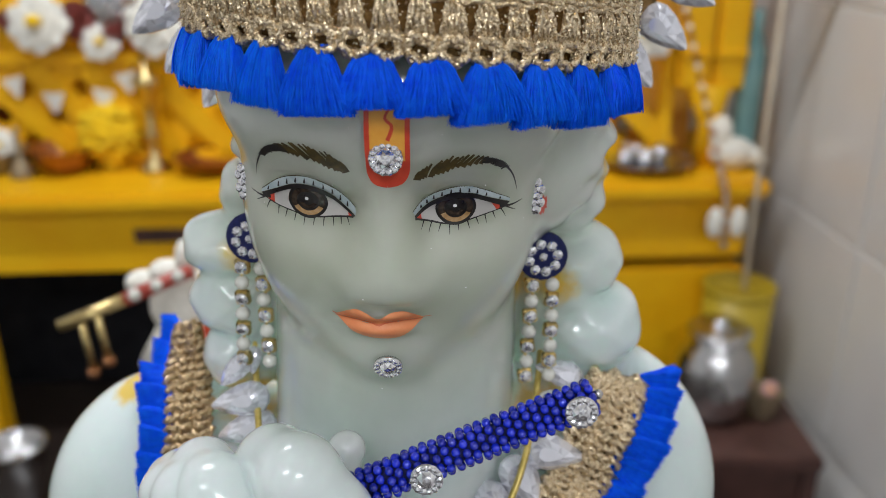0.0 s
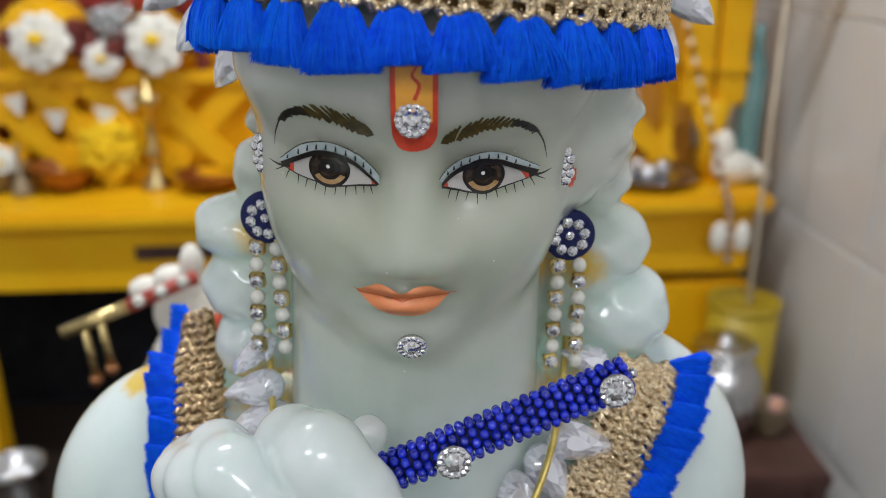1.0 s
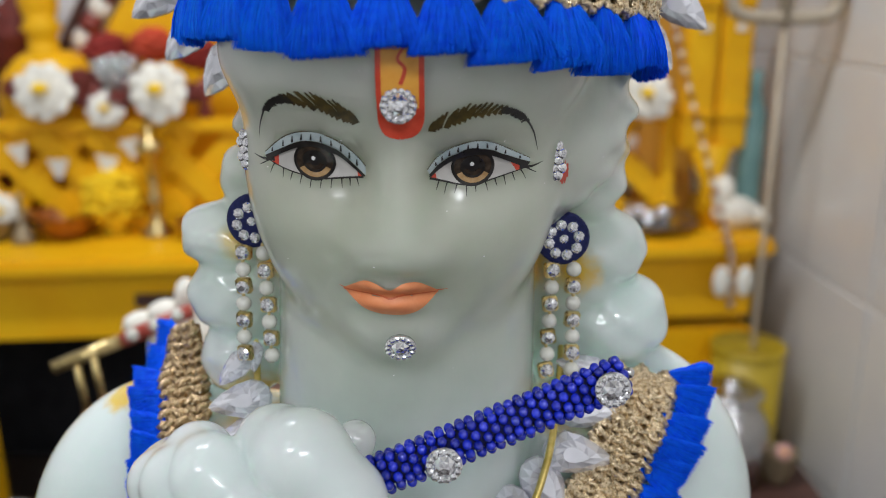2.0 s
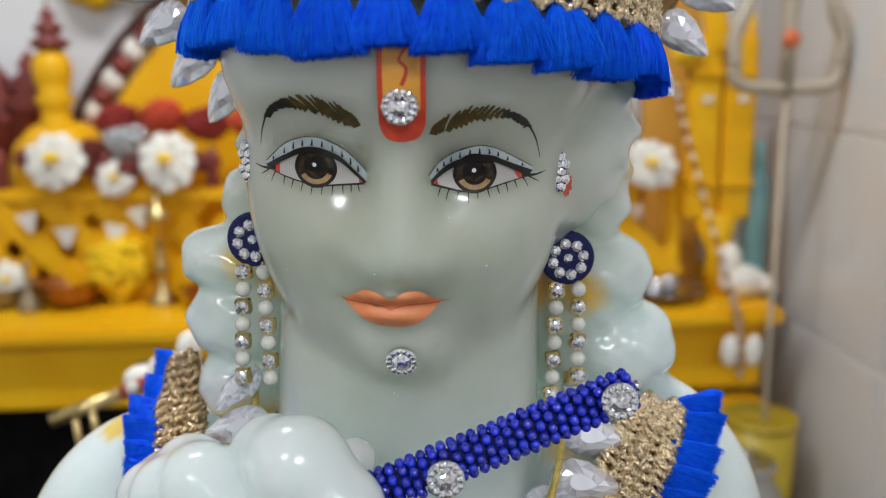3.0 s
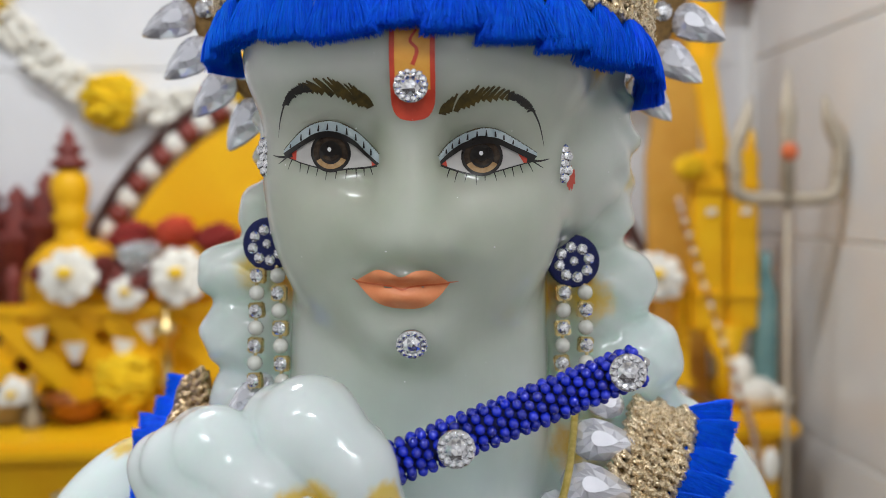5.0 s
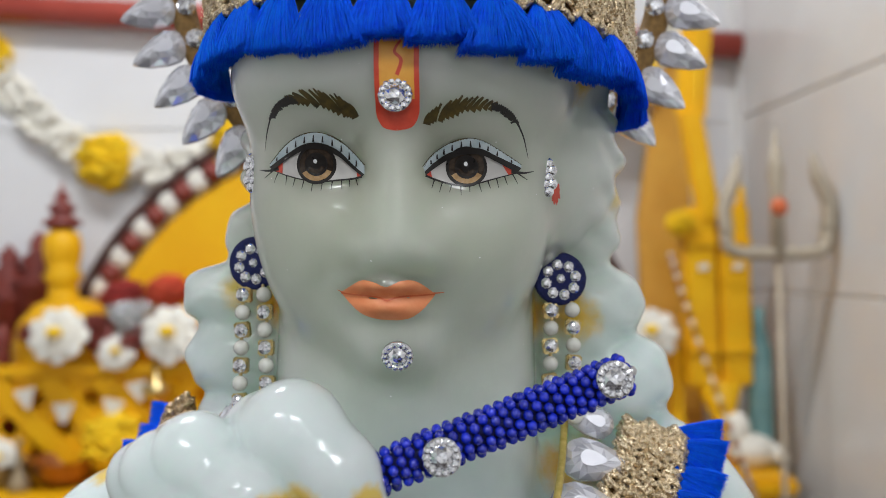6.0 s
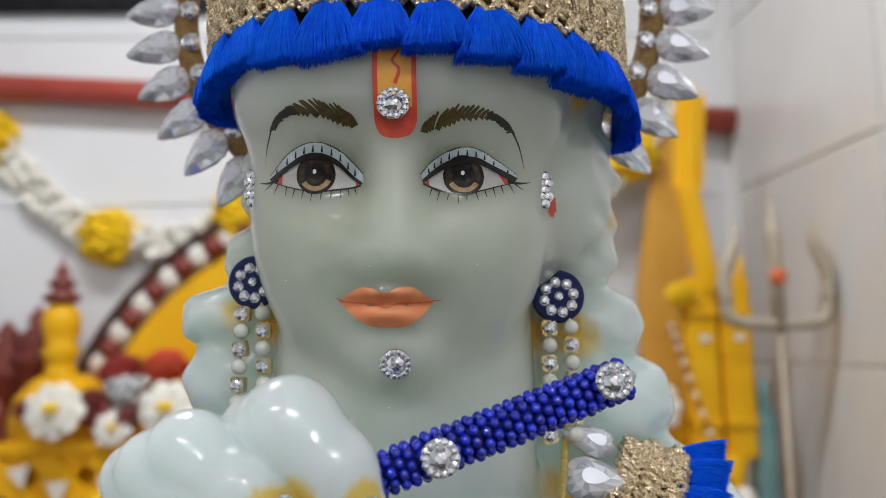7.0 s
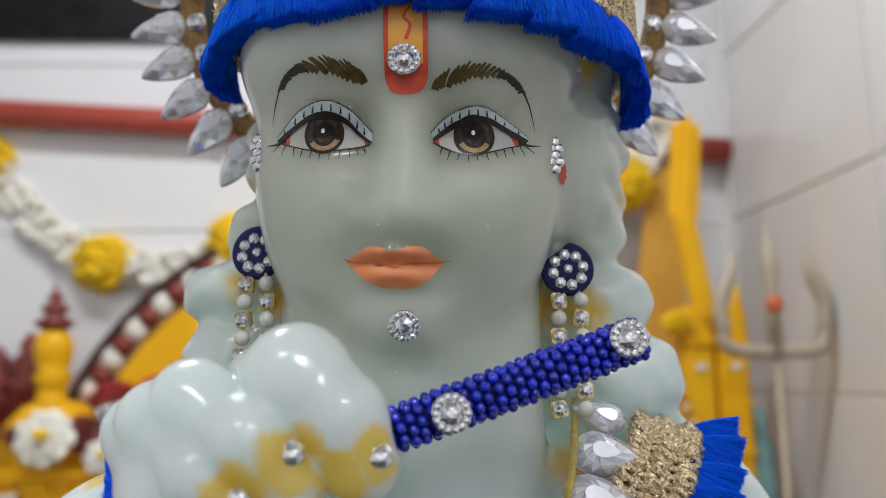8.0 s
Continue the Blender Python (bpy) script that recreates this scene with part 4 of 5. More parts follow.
# stray white specks that stand in for tiny glints on the polished stone
specks = Mesh()
rnd = random.Random(11)
sx = np.array([rnd.uniform(-36, 70) for _ in range(45)])
sz = np.array([rnd.uniform(-90, 40) for _ in range(45)])
sy = front(figure, sx, sz)
for x, y, z in zip(sx, sy, sz):
    if y < 70:
        specks.ball(W(x, y, z), rnd.uniform(0.00008, 0.0002), 4, 0, (rnd.uniform(0.6, 1.6), 0.5, 1))
thing("glint_specks", specks, SPARK, "tiny white specks laid on the polished stone as painted glints", "glitter", kind="stuff")

# ---- the room ----
ROOM = Matrix.Translation((0.66, 1.67, 0)) @ pose(0, 0, 0, 0, 0, 4) @ Matrix.Translation((-0.66, -1.67, 0))
RW, BW, LW, FW, CEIL = 0.72, 2.10, -2.2, -2.4, 2.6


def room_box(name, c, s, mat, label, category, kind="structure"):
    return thing(name, Mesh().box(c, s), mat, label, category, kind=kind, at=ROOM)


floor = room_box("floor", ((RW + LW) / 2, (FW + BW) / 2, -0.05), (RW - LW + 0.2, BW - FW + 0.2, 0.1), FLOORMAT, "dark polished granite floor", "floor")
room_box("ceiling", ((RW + LW) / 2, (FW + BW) / 2, CEIL + 0.05), (RW - LW + 0.2, BW - FW + 0.2, 0.1), PLASTER, "plain white ceiling", "ceiling")
wall_e = room_box("wall_east", (RW + 0.06, (FW + BW) / 2, CEIL / 2), (0.1, BW - FW, CEIL), GROUT, "wall of large glossy cream tiles", "wall")
wall_n = room_box("wall_north", ((RW + LW) / 2, BW + 0.06, CEIL / 2), (RW - LW + 0.2, 0.1, CEIL), GROUT, "wall of glossy white tiles", "wall")
room_box("wall_west", (LW - 0.05, (FW + BW) / 2, CEIL / 2), (0.1, BW - FW, CEIL), PLASTER, "plain white wall", "wall")
room_box("wall_south", ((RW + LW) / 2, FW - 0.05, CEIL / 2), (RW - LW + 0.2, 0.1, CEIL), PLASTER, "plain white wall", "wall")
TH, TZ = 0.405, 0.975
row0 = TZ - 3 * TH
tile_e = Mesh().box((0, 0, 0), (0.008, 0.602, TH - 0.009), None, 0.0012).data("tile", TILE)
for r in range(8):
    for k in range(8):
        z = row0 + (r + 0.5) * TH
        if 0.2 < z < CEIL - 0.15:
            part("tile", tile_e, None, wall_e, at=pose(RW + 0.008, BW - 0.05 - 0.305 - k * 0.611, z))
tile_n = Mesh().box((0, 0, 0), (0.605, 0.008, TH - 0.006), None, 0.0012).data("tile", WTILE)
for r in range(8):
    for k in range(5):
        z = row0 + (r + 0.5) * TH
        if 0.2 < z < CEIL - 0.15:
            part("tile", tile_n, None, wall_n, at=pose(RW - 0.31 - k * 0.611, BW + 0.008, z))
for x, y, z, sx, sy in ((0.45, -1.7, 2.575, 0.65, 0.30), (-0.75, -1.2, 2.575, 0.6, 0.09), (-0.3, 0.95, 2.575, 1.25, 0.09)):
    t = thing("tube_light", None, None, "white lamp in a slim metal housing", "lamp", "room lamps", at=pose(x, y, z))
    part("housing", Mesh().box((0, 0, 0.012), (sx, sy, 0.03), None, 0.004), PLASTER, t)
    for bx in (-0.25, 0.25):
        part("bracket", Mesh().tube([(bx, 0, 0.0), (bx, 0, CEIL - z)], 0.012, 8), STEEL, t)
# altar table
altar = thing("altar_table", None, None, "yellow painted wooden altar table with an open front", "table", at=ROOM)
part("tabletop", Mesh().box((-0.32, 1.90, 0.611), (1.96, 0.46, 0.038), None, 0.010), YELLOW, altar)
part("fascia", Mesh().box((-0.32, 1.715, 0.525), (1.90, 0.02, 0.133), None, 0.003), YELLOW, altar)
part("side_panel", Mesh().box((0.47, 1.86, 0.215), (0.34, 0.30, 0.43), None, 0.004), YELLOW, altar)
part("side_panel", Mesh().box((-1.02, 1.74, 0.215), (0.16, 0.06, 0.43), None, 0.004), YELLOW, altar)
# added black sheet, its colour standing in for the shade under the table
part("void_shade_panel", Mesh().box((-0.32, 2.05, 0.30), (1.8, 0.02, 0.55), None, 0.003), DARKPANEL, altar)
part("drawer_slot", Mesh().box((-0.46, 1.703, 0.535), (0.30, 0.006, 0.028), None, 0.001), DARKWOOD, altar)

# pedestal under the statue, low stool with a steel pot
thing("pedestal", Mesh().box((-0.026, 0.255, 0.463), (0.16, 0.06, 0.926), None, 0.005), PLASTER, "plain white stone pedestal beneath the statue", "pedestal")

# ---- things on and round the altar ----


def petals(c, r, count, m, layers=3, tilt=(0, -0.93, 0.36), mi=0, seed=0):
    """An open flower: layers of cupped petals round an axis."""
    rnd = random.Random(seed)
    ax = Vector(tilt).normalized()
    s = ax.orthogonal().normalized()
    u = ax.cross(s)
    for ly in range(layers):
        k0 = rnd.uniform(0, 6)
        lift = 0.25 + 0.9 * ly / max(1, layers)
        rr = r * (1 - 0.25 * ly)
        for k in range(count):
            a = k0 + 2 * math.pi * k / count
            d = (s * math.cos(a) + u * math.sin(a))
            t = ax.cross(d)
            tip = (d + ax * lift).normalized()
            w = rr * 0.42
            mid = c + tip * rr * 0.6
            end = c + tip * rr * rnd.uniform(0.9, 1.1)
            nrm = tip.cross(t)
            v = [c + d * rr * 0.05, mid - t * w, mid + nrm * rr * 0.10, mid + t * w, end - t * w * 0.4, end + t * w * 0.4]
            v += [p - nrm * 0.0012 for p in v]
            m.add(v, [[0, 2, 1], [0, 3, 2], [1, 2, 4], [2, 5, 4], [2, 3, 5], [6, 7, 8], [6, 8, 9], [7, 10, 8], [8, 10, 11], [8, 11, 9], [1, 4, 10, 7], [4, 5, 11, 10], [5, 3, 9, 11]], mi)
    return m


def flower(c, r, mat, label, name="flower", heart=None, seed=0):
    root = thing(name, None, None, label, "flower")
    part("petals", petals(Vector(c), r, 9, Mesh(), 3, seed=seed), mat, root)
    part("heart", Mesh().ball(Vector(c) + Vector((0, -0.5, 0.2)) * r, r * 0.26, 8, 0, (1, 1, 0.7)), heart or PETALYELLOW, root)
    return root


def pompom(c, r, m, seed=0, count=150, size=0.28, squash=1.0):
    """A dense ball of small petals."""
    rnd = random.Random(seed)
    for k in range(count):
        z = 1 - 2 * (k + 0.5) / count
        a = k * 2.39996
        q = math.sqrt(1 - z * z)
        d = Vector((q * math.cos(a), q * math.sin(a), z * squash))
        p = Vector(c) + d * r * rnd.uniform(0.78, 1.0)
        m.ball(p, r * size * rnd.uniform(0.7, 1.1), 4, 0, (1, 1, 0.6))
    return m.ball(c, r * 0.8, 8, 0, (1, 1, squash))


def railing(x0, x1, y, z0, z1, label):
    """A yellow lattice panel of crossing slats between rails."""
    root = thing("lattice_railing", None, None, label, "railing", "lattice railings")
    part("top_rail", Mesh().box(((x0 + x1) / 2, y, z1 - 0.014), (x1 - x0, 0.028, 0.028), None, 0.004), YELLOW, root)
    part("bottom_rail", Mesh().box(((x0 + x1) / 2, y, z0 + 0.016), (x1 - x0, 0.028, 0.032), None, 0.004), YELLOW, root)
    h = z1 - z0 - 0.05
    step = 0.115
    n = int((x1 - x0) / step) + 3
    for sgn in (-1, 1):
        for k in range(n):
            xc = x0 - 0.115 + k * step + (0.02 if sgn > 0 else 0)
            if x0 + h / 2 - 0.02 < xc < x1 - h / 2 + 0.02:
                part("slat", Mesh().box((0, 0, 0), (0.048, 0.010, h * 1.40), None, 0.002), YELLOW, root, at=pose(xc, y + 0.005 * sgn, (z0 + z1) / 2, 0, 45 * sgn, 0))
    part("end_post", Mesh().box((x0, y, (z0 + z1) / 2), (0.03, 0.034, z1 - z0), None, 0.004), YELLOW, root)
    part("end_post", Mesh().box((x1, y, (z0 + z1) / 2), (0.03, 0.034, z1 - z0), None, 0.004), YELLOW, root)
    for k in range(int((x1 - x0) / 0.11)):
        x = x0 + 0.06 + k * 0.11
        part("spindle", Mesh().lathe([(0.010, z1), (0.018, z1 + 0.012), (0.009, z1 + 0.03), (0.020, z1 + 0.05), (0.012, z1 + 0.07), (0.003, z1 + 0.085)], 12, pose(x, y, 0)), MAROON, root)
    return root


railing(-1.10, -0.34, 1.80, 0.630, 0.865, "yellow wooden lattice railing with small maroon spindles")
railing(0.16, 0.47, 1.84, 0.630, 0.87, "yellow wooden lattice railing with small maroon spindles")
for i, (x, y, z, r) in enumerate(((-0.794, 1.765, 0.922, 0.062), (-0.568, 1.765, 0.919, 0.062), (0.405, 1.79, 0.90, 0.056), (0.32, 1.79, 0.93, 0.050), (-0.68, 1.775, 0.885, 0.04), (-1.0, 1.77, 0.92, 0.05))):
    flower((x, y, z), r, PETALWHITE, "white cloth flower with a yellow heart on the lattice railing", seed=i)
for i in range(4):
    x = -0.695 + i * 0.092
    thing("red_flower", pompom((x, 1.845 + 0.01 * (i % 2), 1.0 + 0.012 * math.sin(i * 2)), 0.041, Mesh(), i, 60, 0.34, 0.8), PETALRED if i % 2 else DEEPRED, "bright red cloth flower in a row before the throne" if i % 2 else "deep red cloth flower in a row before the throne", "flower", "red flowers")

# domed side shrine with a turned finial
shrine = thing("domed_side_shrine", None, None, "yellow domed wooden shrine with a maroon finial", "shrine")
part("body", Mesh().box((-0.838, 1.90, 0.75), (0.19, 0.10, 0.245), None, 0.006), YELLOW, shrine)
part("dome", Mesh().lathe([(0.105, 0.84), (0.115, 0.86), (0.112, 0.90), (0.098, 0.95), (0.065, 0.985), (0.045, 0.995)], 24, pose(-0.838, 1.90, 0)), YELLOW, shrine)
part("finial", Mesh().lathe([(0.040, 0.985), (0.032, 1.00), (0.030, 1.03), (0.043, 1.045), (0.030, 1.06), (0.038, 1.085), (0.041, 1.11), (0.035, 1.135), (0.018, 1.15)], 24, pose(-0.838, 1.88, 0)), YELLOW, shrine)
part("spire", Mesh().lathe([(0.026, 1.148), (0.041, 1.158), (0.040, 1.165), (0.018, 1.178), (0.030, 1.190), (0.029, 1.196), (0.011, 1.208), (0.019, 1.218), (0.006, 1.230), (0.002, 1.25)], 16, pose(-0.838, 1.88, 0)), MAROON, shrine)
for i, (x, z) in enumerate(((-1.0, 1.03), (-0.93, 1.06), (-1.08, 1.07))):
    t = thing("carved_crest", Mesh().lathe([(0.05, 0.632), (0.05, z - 0.04), (0.062, z - 0.03), (0.03, z), (0.044, z + 0.02), (0.018, z + 0.045), (0.024, z + 0.06), (0.003, z + 0.09)], 16, pose(x, 1.97, 0)), MAROON, "maroon painted turned wooden crest behind the shrine", "ornament", "carved crests")

# arched throne back with a bead border
throne = thing("throne_back", None, None, "yellow arched throne back edged with maroon and white beads", "throne")
AC, AR, AY = (-0.22, 0.70), 0.65, 1.955
vv, ff, n = [], [], 48
for y in (AY, AY + 0.03):
    for k in range(n + 1):
        a = math.pi * k / n
        vv.append((AC[0] - AR * 0.94 * math.cos(a), y, AC[1] + AR * 0.94 * math.sin(a) * 1.02))
    vv += [(AC[0] + AR * 0.94, y, 0.632), (AC[0] - AR * 0.94, y, 0.632)]
q = n + 3
ff = [list(range(q)), list(range(2 * q - 1, q - 1, -1))] + [[k, (k + 1) % q, q + (k + 1) % q, q + k] for k in range(q)]
part("back_board", Mesh().add(vv, ff, 0, False), YELLOW, throne)
rim = [(AC[0] - AR * 1.04 * math.cos(math.pi * k / 64), AY, AC[1] + AR * 1.06 * math.sin(math.pi * k / 64)) for k in range(65)]
part("outer_rim", Mesh().tube(rim, 0.012, 8), DARKWOOD, throne)
BEAD_W = Mesh().ball((0, 0, 0), 0.026, 8, 0, (1, 0.6, 1)).data("white_boss", PETALWHITE)
BEAD_M = Mesh().lathe([(0.004, -0.028), (0.02, -0.014), (0.026, 0), (0.018, 0.014), (0.004, 0.028)], 12).data("maroon_boss", MAROON)
for k in range(1, 50):
    a = math.pi * k / 50
    part("boss", BEAD_M if k % 2 else BEAD_W, None, throne, at=pose(AC[0] - AR * 0.985 * math.cos(a), AY - 0.005, AC[1] + AR * 1.005 * math.sin(a)))
foil = thing("silver_foil_flower", None, None, "crumpled silver foil flower on a thin stem before the throne", "ornament")
part("foil", pompom((-0.675, 1.83, 0.957), 0.046, Mesh(), 4, 46, 0.42, 0.9), STEEL, foil)
part("stem", Mesh().tube([(-0.675, 1.84, 0.63), (-0.675, 1.84, 0.94)], 0.005, 8), STEEL, foil)
# white paper pennants and red-brown pompoms on the lattice
for i, (x, z) in enumerate(((-0.874, 0.802), (-0.797, 0.771), (-0.696, 0.777), (-0.643, 0.812), (-0.673, 0.878))):
    thing("paper_pennant", Mesh().box((0, 0, 0.012), (0.044, 0.0015, 0.006)).add([(-0.022, 0.0008, 0.010), (0.022, 0.0008, 0.010), (0.004, 0.0008, -0.026), (-0.004, 0.0008, -0.026), (-0.022, -0.0008, 0.010), (0.022, -0.0008, 0.010), (0.004, -0.0008, -0.026), (-0.004, -0.0008, -0.026)],
          [[0, 1, 2, 3], [7, 6, 5, 4], [0, 3, 7, 4], [1, 5, 6, 2], [3, 2, 6, 7]], 0, False), PETALWHITE, "small white paper pennant hung on the yellow lattice", "pennant", "paper pennants", at=pose(x, 1.779, z, 0, 12 * (i % 3 - 1), 0))
for i, (x, z) in enumerate(((-0.866, 0.929), (-0.733, 0.948), (-0.734, 0.912), (-0.622, 0.933), (-0.508, 0.917), (-0.657, 0.905))):
    thing("red_brown_pompom", pompom((x, 1.785, z), 0.021, Mesh(), 40 + i, 40, 0.36), MAROON, "small red-brown pompom between the white flowers", "pompom", "red-brown pompoms")

# garland
garland = thing("flower_garland", None, None, "white flower garland with bright yellow bunches hung along the wall", "garland")
florets = Mesh()
rnd = random.Random(5)
for path in ([(-1.35, 1.80), (-1.15, 1.66), (-1.0, 1.475), (-0.88, 1.36), (-0.77, 1.305), (-0.62, 1.285), (-0.485, 1.335), (-0.38, 1.42), (-0.30, 1.52)], [(-0.30, 1.52), (-0.15, 1.40), (0.1, 1.33), (0.3, 1.37), (0.43, 1.47), (0.50, 1.58)]):
    for x, z in curve(path, 260):
        for _ in range(3):
            a = rnd.uniform(0, 6.283)
            florets.ball((x + 0.034 * math.cos(a), 2.0 + rnd.uniform(-0.036, 0.02), z + 0.034 * math.sin(a)), rnd.uniform(0.010, 0.016), 4)
    florets.tube([(x, 2.0, z) for x, z in curve(path, 80)], 0.031, 8)
part("floret_rope", florets, PETALWHITE, garland)
for i, (x, z) in enumerate(((-1.06, 1.545), (-0.775, 1.305), (-0.475, 1.345), (-0.30, 1.52), (0.08, 1.335), (0.425, 1.462))):
    part("marigold", pompom((x, 1.985, z), 0.064, Mesh(), i, 120, 0.28), PETALYELLOW, garland)
rod = thing("curtain_rod", None, None, "red painted round rod across the wall", "rod")
part("rod", Mesh().tube([(-1.8, 1.90, 1.702), (0.722, 2.06, 1.553)], 0.031, 16), RODRED, rod)
part("end_cap", Mesh().ball((0.722, 2.06, 1.553), 0.034, 10), RODRED, rod)
win = thing("window_1", None, None, "dark night window high in the tiled wall", "window", kind="structure", at=ROOM)
part("pane", Mesh().box((-0.75, 2.094, 2.10), (1.0, 0.006, 0.46), None, 0.001), DARKPANEL, win)
for c, s in (((-0.75, 2.09, 1.860), (1.06, 0.02, 0.03)), ((-0.75, 2.09, 2.345), (1.06, 0.02, 0.03)), ((-1.265, 2.09, 2.10), (0.03, 0.02, 0.45)), ((-0.235, 2.09, 2.10), (0.03, 0.02, 0.45))):
    part("window_frame", Mesh().box(c, s, None, 0.003), DARKPANEL, win)

# yellow ceremonial stand and staves beside the wall
stand = thing("yellow_staff_stand", None, None, "yellow lacquered twin staff with banded shafts leaning by the wall", "ceremonial staff")
for x in (0.512, 0.582):
    part("shaft", Mesh().box((x, 1.80, 0.975), (0.064, 0.05, 0.37), None, 0.008), YELLOW, stand)
    part("band", Mesh().box((x, 1.797, 0.865), (0.064, 0.058, 0.022), None, 0.005), YELLOW, stand)
    part("band", Mesh().box((x, 1.797, 1.085), (0.064, 0.058, 0.022), None, 0.005), YELLOW, stand)
    part("spike", Mesh().tube([(x + 0.02, 1.80, 1.15), (x + 0.024, 1.80, 1.20)], [0.014, 0.004], 8), YELLOW, stand)
    part("label_plate", Mesh().box((x + 0.003, 1.772, 1.035), (0.020, 0.003, 0.014), None, 0.001), PETALWHITE, stand)
part("foot", Mesh().tube([(0.548, 1.80, 0.80), (0.556, 1.80, 0.72), (0.556, 1.80, 0.628)], [0.05, 0.022, 0.03], 10), YELLOW, stand)
part("upper_arm", Mesh().box((0, 0, 0), (0.046, 0.03, 0.23), None, 0.006), YELLOW, stand, at=pose(0.516, 1.785, 1.240, 0, -9, 0))
part("head", Mesh().box((0, 0, 0), (0.062, 0.03, 0.24), None, 0.020), YELLOW, stand, at=pose(0.514, 1.80, 1.448, 0, 5, 0))
part("flower", pompom((0.470, 1.775, 1.125), 0.026, Mesh(), 3, 50, 0.32), PETALYELLOW, stand)
plank = thing("leaning_tan_board", Mesh().add([(0.425, 1.93, 0.632), (0.555, 1.93, 0.632), (0.545, 1.96, 1.15), (0.545, 1.98, 1.50), (0.49, 1.98, 1.50), (0.425, 1.96, 1.15),
                                               (0.425, 1.955, 0.632), (0.555, 1.955, 0.632), (0.545, 1.985, 1.15), (0.545, 2.005, 1.50), (0.49, 2.005, 1.50), (0.425, 1.985, 1.15)],
                                              [[0, 1, 2, 5], [5, 2, 3, 4], [6, 11, 8, 7], [11, 10, 9, 8], [0, 6, 7, 1], [1, 7, 8, 2], [2, 8, 9, 3], [3, 9, 10, 4], [4, 10, 11, 5], [5, 11, 6, 0]], 0, False), TAN,
              "tan wooden board leaning against the tiled wall", "board")
trident = thing("brass_trident", None, None, "dull brass trident with an orange dab standing in a tub", "trident")
tx, ty = 0.612, 1.625
part("shaft", Mesh().tube([(tx, ty, 0.02), (tx, ty, 1.06)], 0.0055, 10), PALEBRASS, trident)
part("crossbar", Mesh().tube(curve([(tx - 0.096, ty, 1.105), (tx - 0.085, ty, 1.066), (tx, ty, 1.058), (tx + 0.08, ty, 1.062), (tx + 0.094, ty, 1.10)], 24), 0.013, 10), PALEBRASS, trident)
part("prong", Mesh().tube([(tx, ty, 1.05), (tx, ty, 1.17), (tx, ty, 1.21), (tx, ty, 1.30)], [0.014, 0.012, 0.016, 0.001], 10), PALEBRASS, trident)
for s, e in ((-1, 0.095), (1, 0.094)):
    part("prong", Mesh().tube(curve([(tx + s * e, ty, 1.10), (tx + s * e * 1.03, ty, 1.15), (tx + s * e * 0.82, ty, 1.20), (tx + s * e * 0.72, ty, 1.25)], 16), [0.014] * 10 + [0.013, 0.011, 0.009, 0.006, 0.003, 0.001], 10), PALEBRASS, trident)
part("orange_dab", Mesh().ball((tx, ty - 0.012, 1.145), 0.017, 8, 0, (1, 0.5, 1)), LIPLINE, trident)
thing("teal_glass_bottle", Mesh().lathe([(0.024, 0.632), (0.026, 0.65), (0.026, 0.86), (0.012, 0.91), (0.012, 0.95)], 20, pose(0.632, 1.80, 0)), TEAL, "slim teal glass bottle on the altar", "bottle")


def bowl(name, c, r, h, mat, label, category="bowl"):
    return thing(name, Mesh().lathe([(r * 0.45, 0), (r * 0.5, 0.004), (r * 0.85, h * 0.5), (r, h), (r * 1.05, h + 0.002), (r * 0.95, h), (r * 0.78, h * 0.5), (r * 0.3, 0.01)], 28, pose(*c)), mat, label, category)


TOP = 0.631
bowl("steel_plate", (0.42, 1.77, TOP), 0.10, 0.022, STEEL, "shallow shiny steel plate on the altar table", "plate")
for i, (dx, dy) in enumerate(((-0.03, -0.01), (0.01, -0.02), (0.0, 0.03), (0.045, 0.01), (-0.02, 0.035))):
    thing("round_sweet", Mesh().ball((0.41 + dx, 1.77 + dy, TOP + 0.028), 0.021, 10), STEEL, "small shiny steel cup on the plate", "cup", "cups on the plate")
thing("white_conch", Mesh().ball((0.60, 1.765, TOP + 0.033), 0.034, 14, 0, (1.4, 1.0, 1.0)).ball((0.575, 1.77, TOP + 0.075), 0.024, 12, 0, (1, 1, 1.5)).tube([(0.63, 1.765, TOP + 0.03), (0.675, 1.76, TOP + 0.016)], [0.026, 0.006], 12), PETALWHITE, "white conch shell lying on the altar table", "shell")
bowl("copper_bowl", (-0.778, 1.74, TOP), 0.070, 0.052, COPPER, "dark copper bowl on the altar table")
bowl("brass_bowl", (-0.92, 1.74, TOP), 0.065, 0.045, OLDBRASS, "brass bowl holding a white flower on the altar")
flower((-0.90, 1.73, TOP + 0.055), 0.04, PETALWHITE, "white flower with a yellow heart in the brass bowl", seed=9)
bowl("copper_dish", (-0.475, 1.74, TOP), 0.075, 0.032, COPPER, "shallow copper dish on the altar table", "dish")
ball = thing("marigold_ball", None, None, "bright yellow marigold ball on the altar table", "flower")
tagged(part("bloom", pompom((-0.69, 1.77, TOP + 0.075), 0.060, Mesh(), 8, 140, 0.26), PETALYELLOW, ball), kind="stuff")
part("base", Mesh().lathe([(0.03, TOP), (0.012, TOP + 0.02), (0.012, TOP + 0.05)], 10, pose(-0.69, 1.77, 0)), PETALYELLOW, ball)
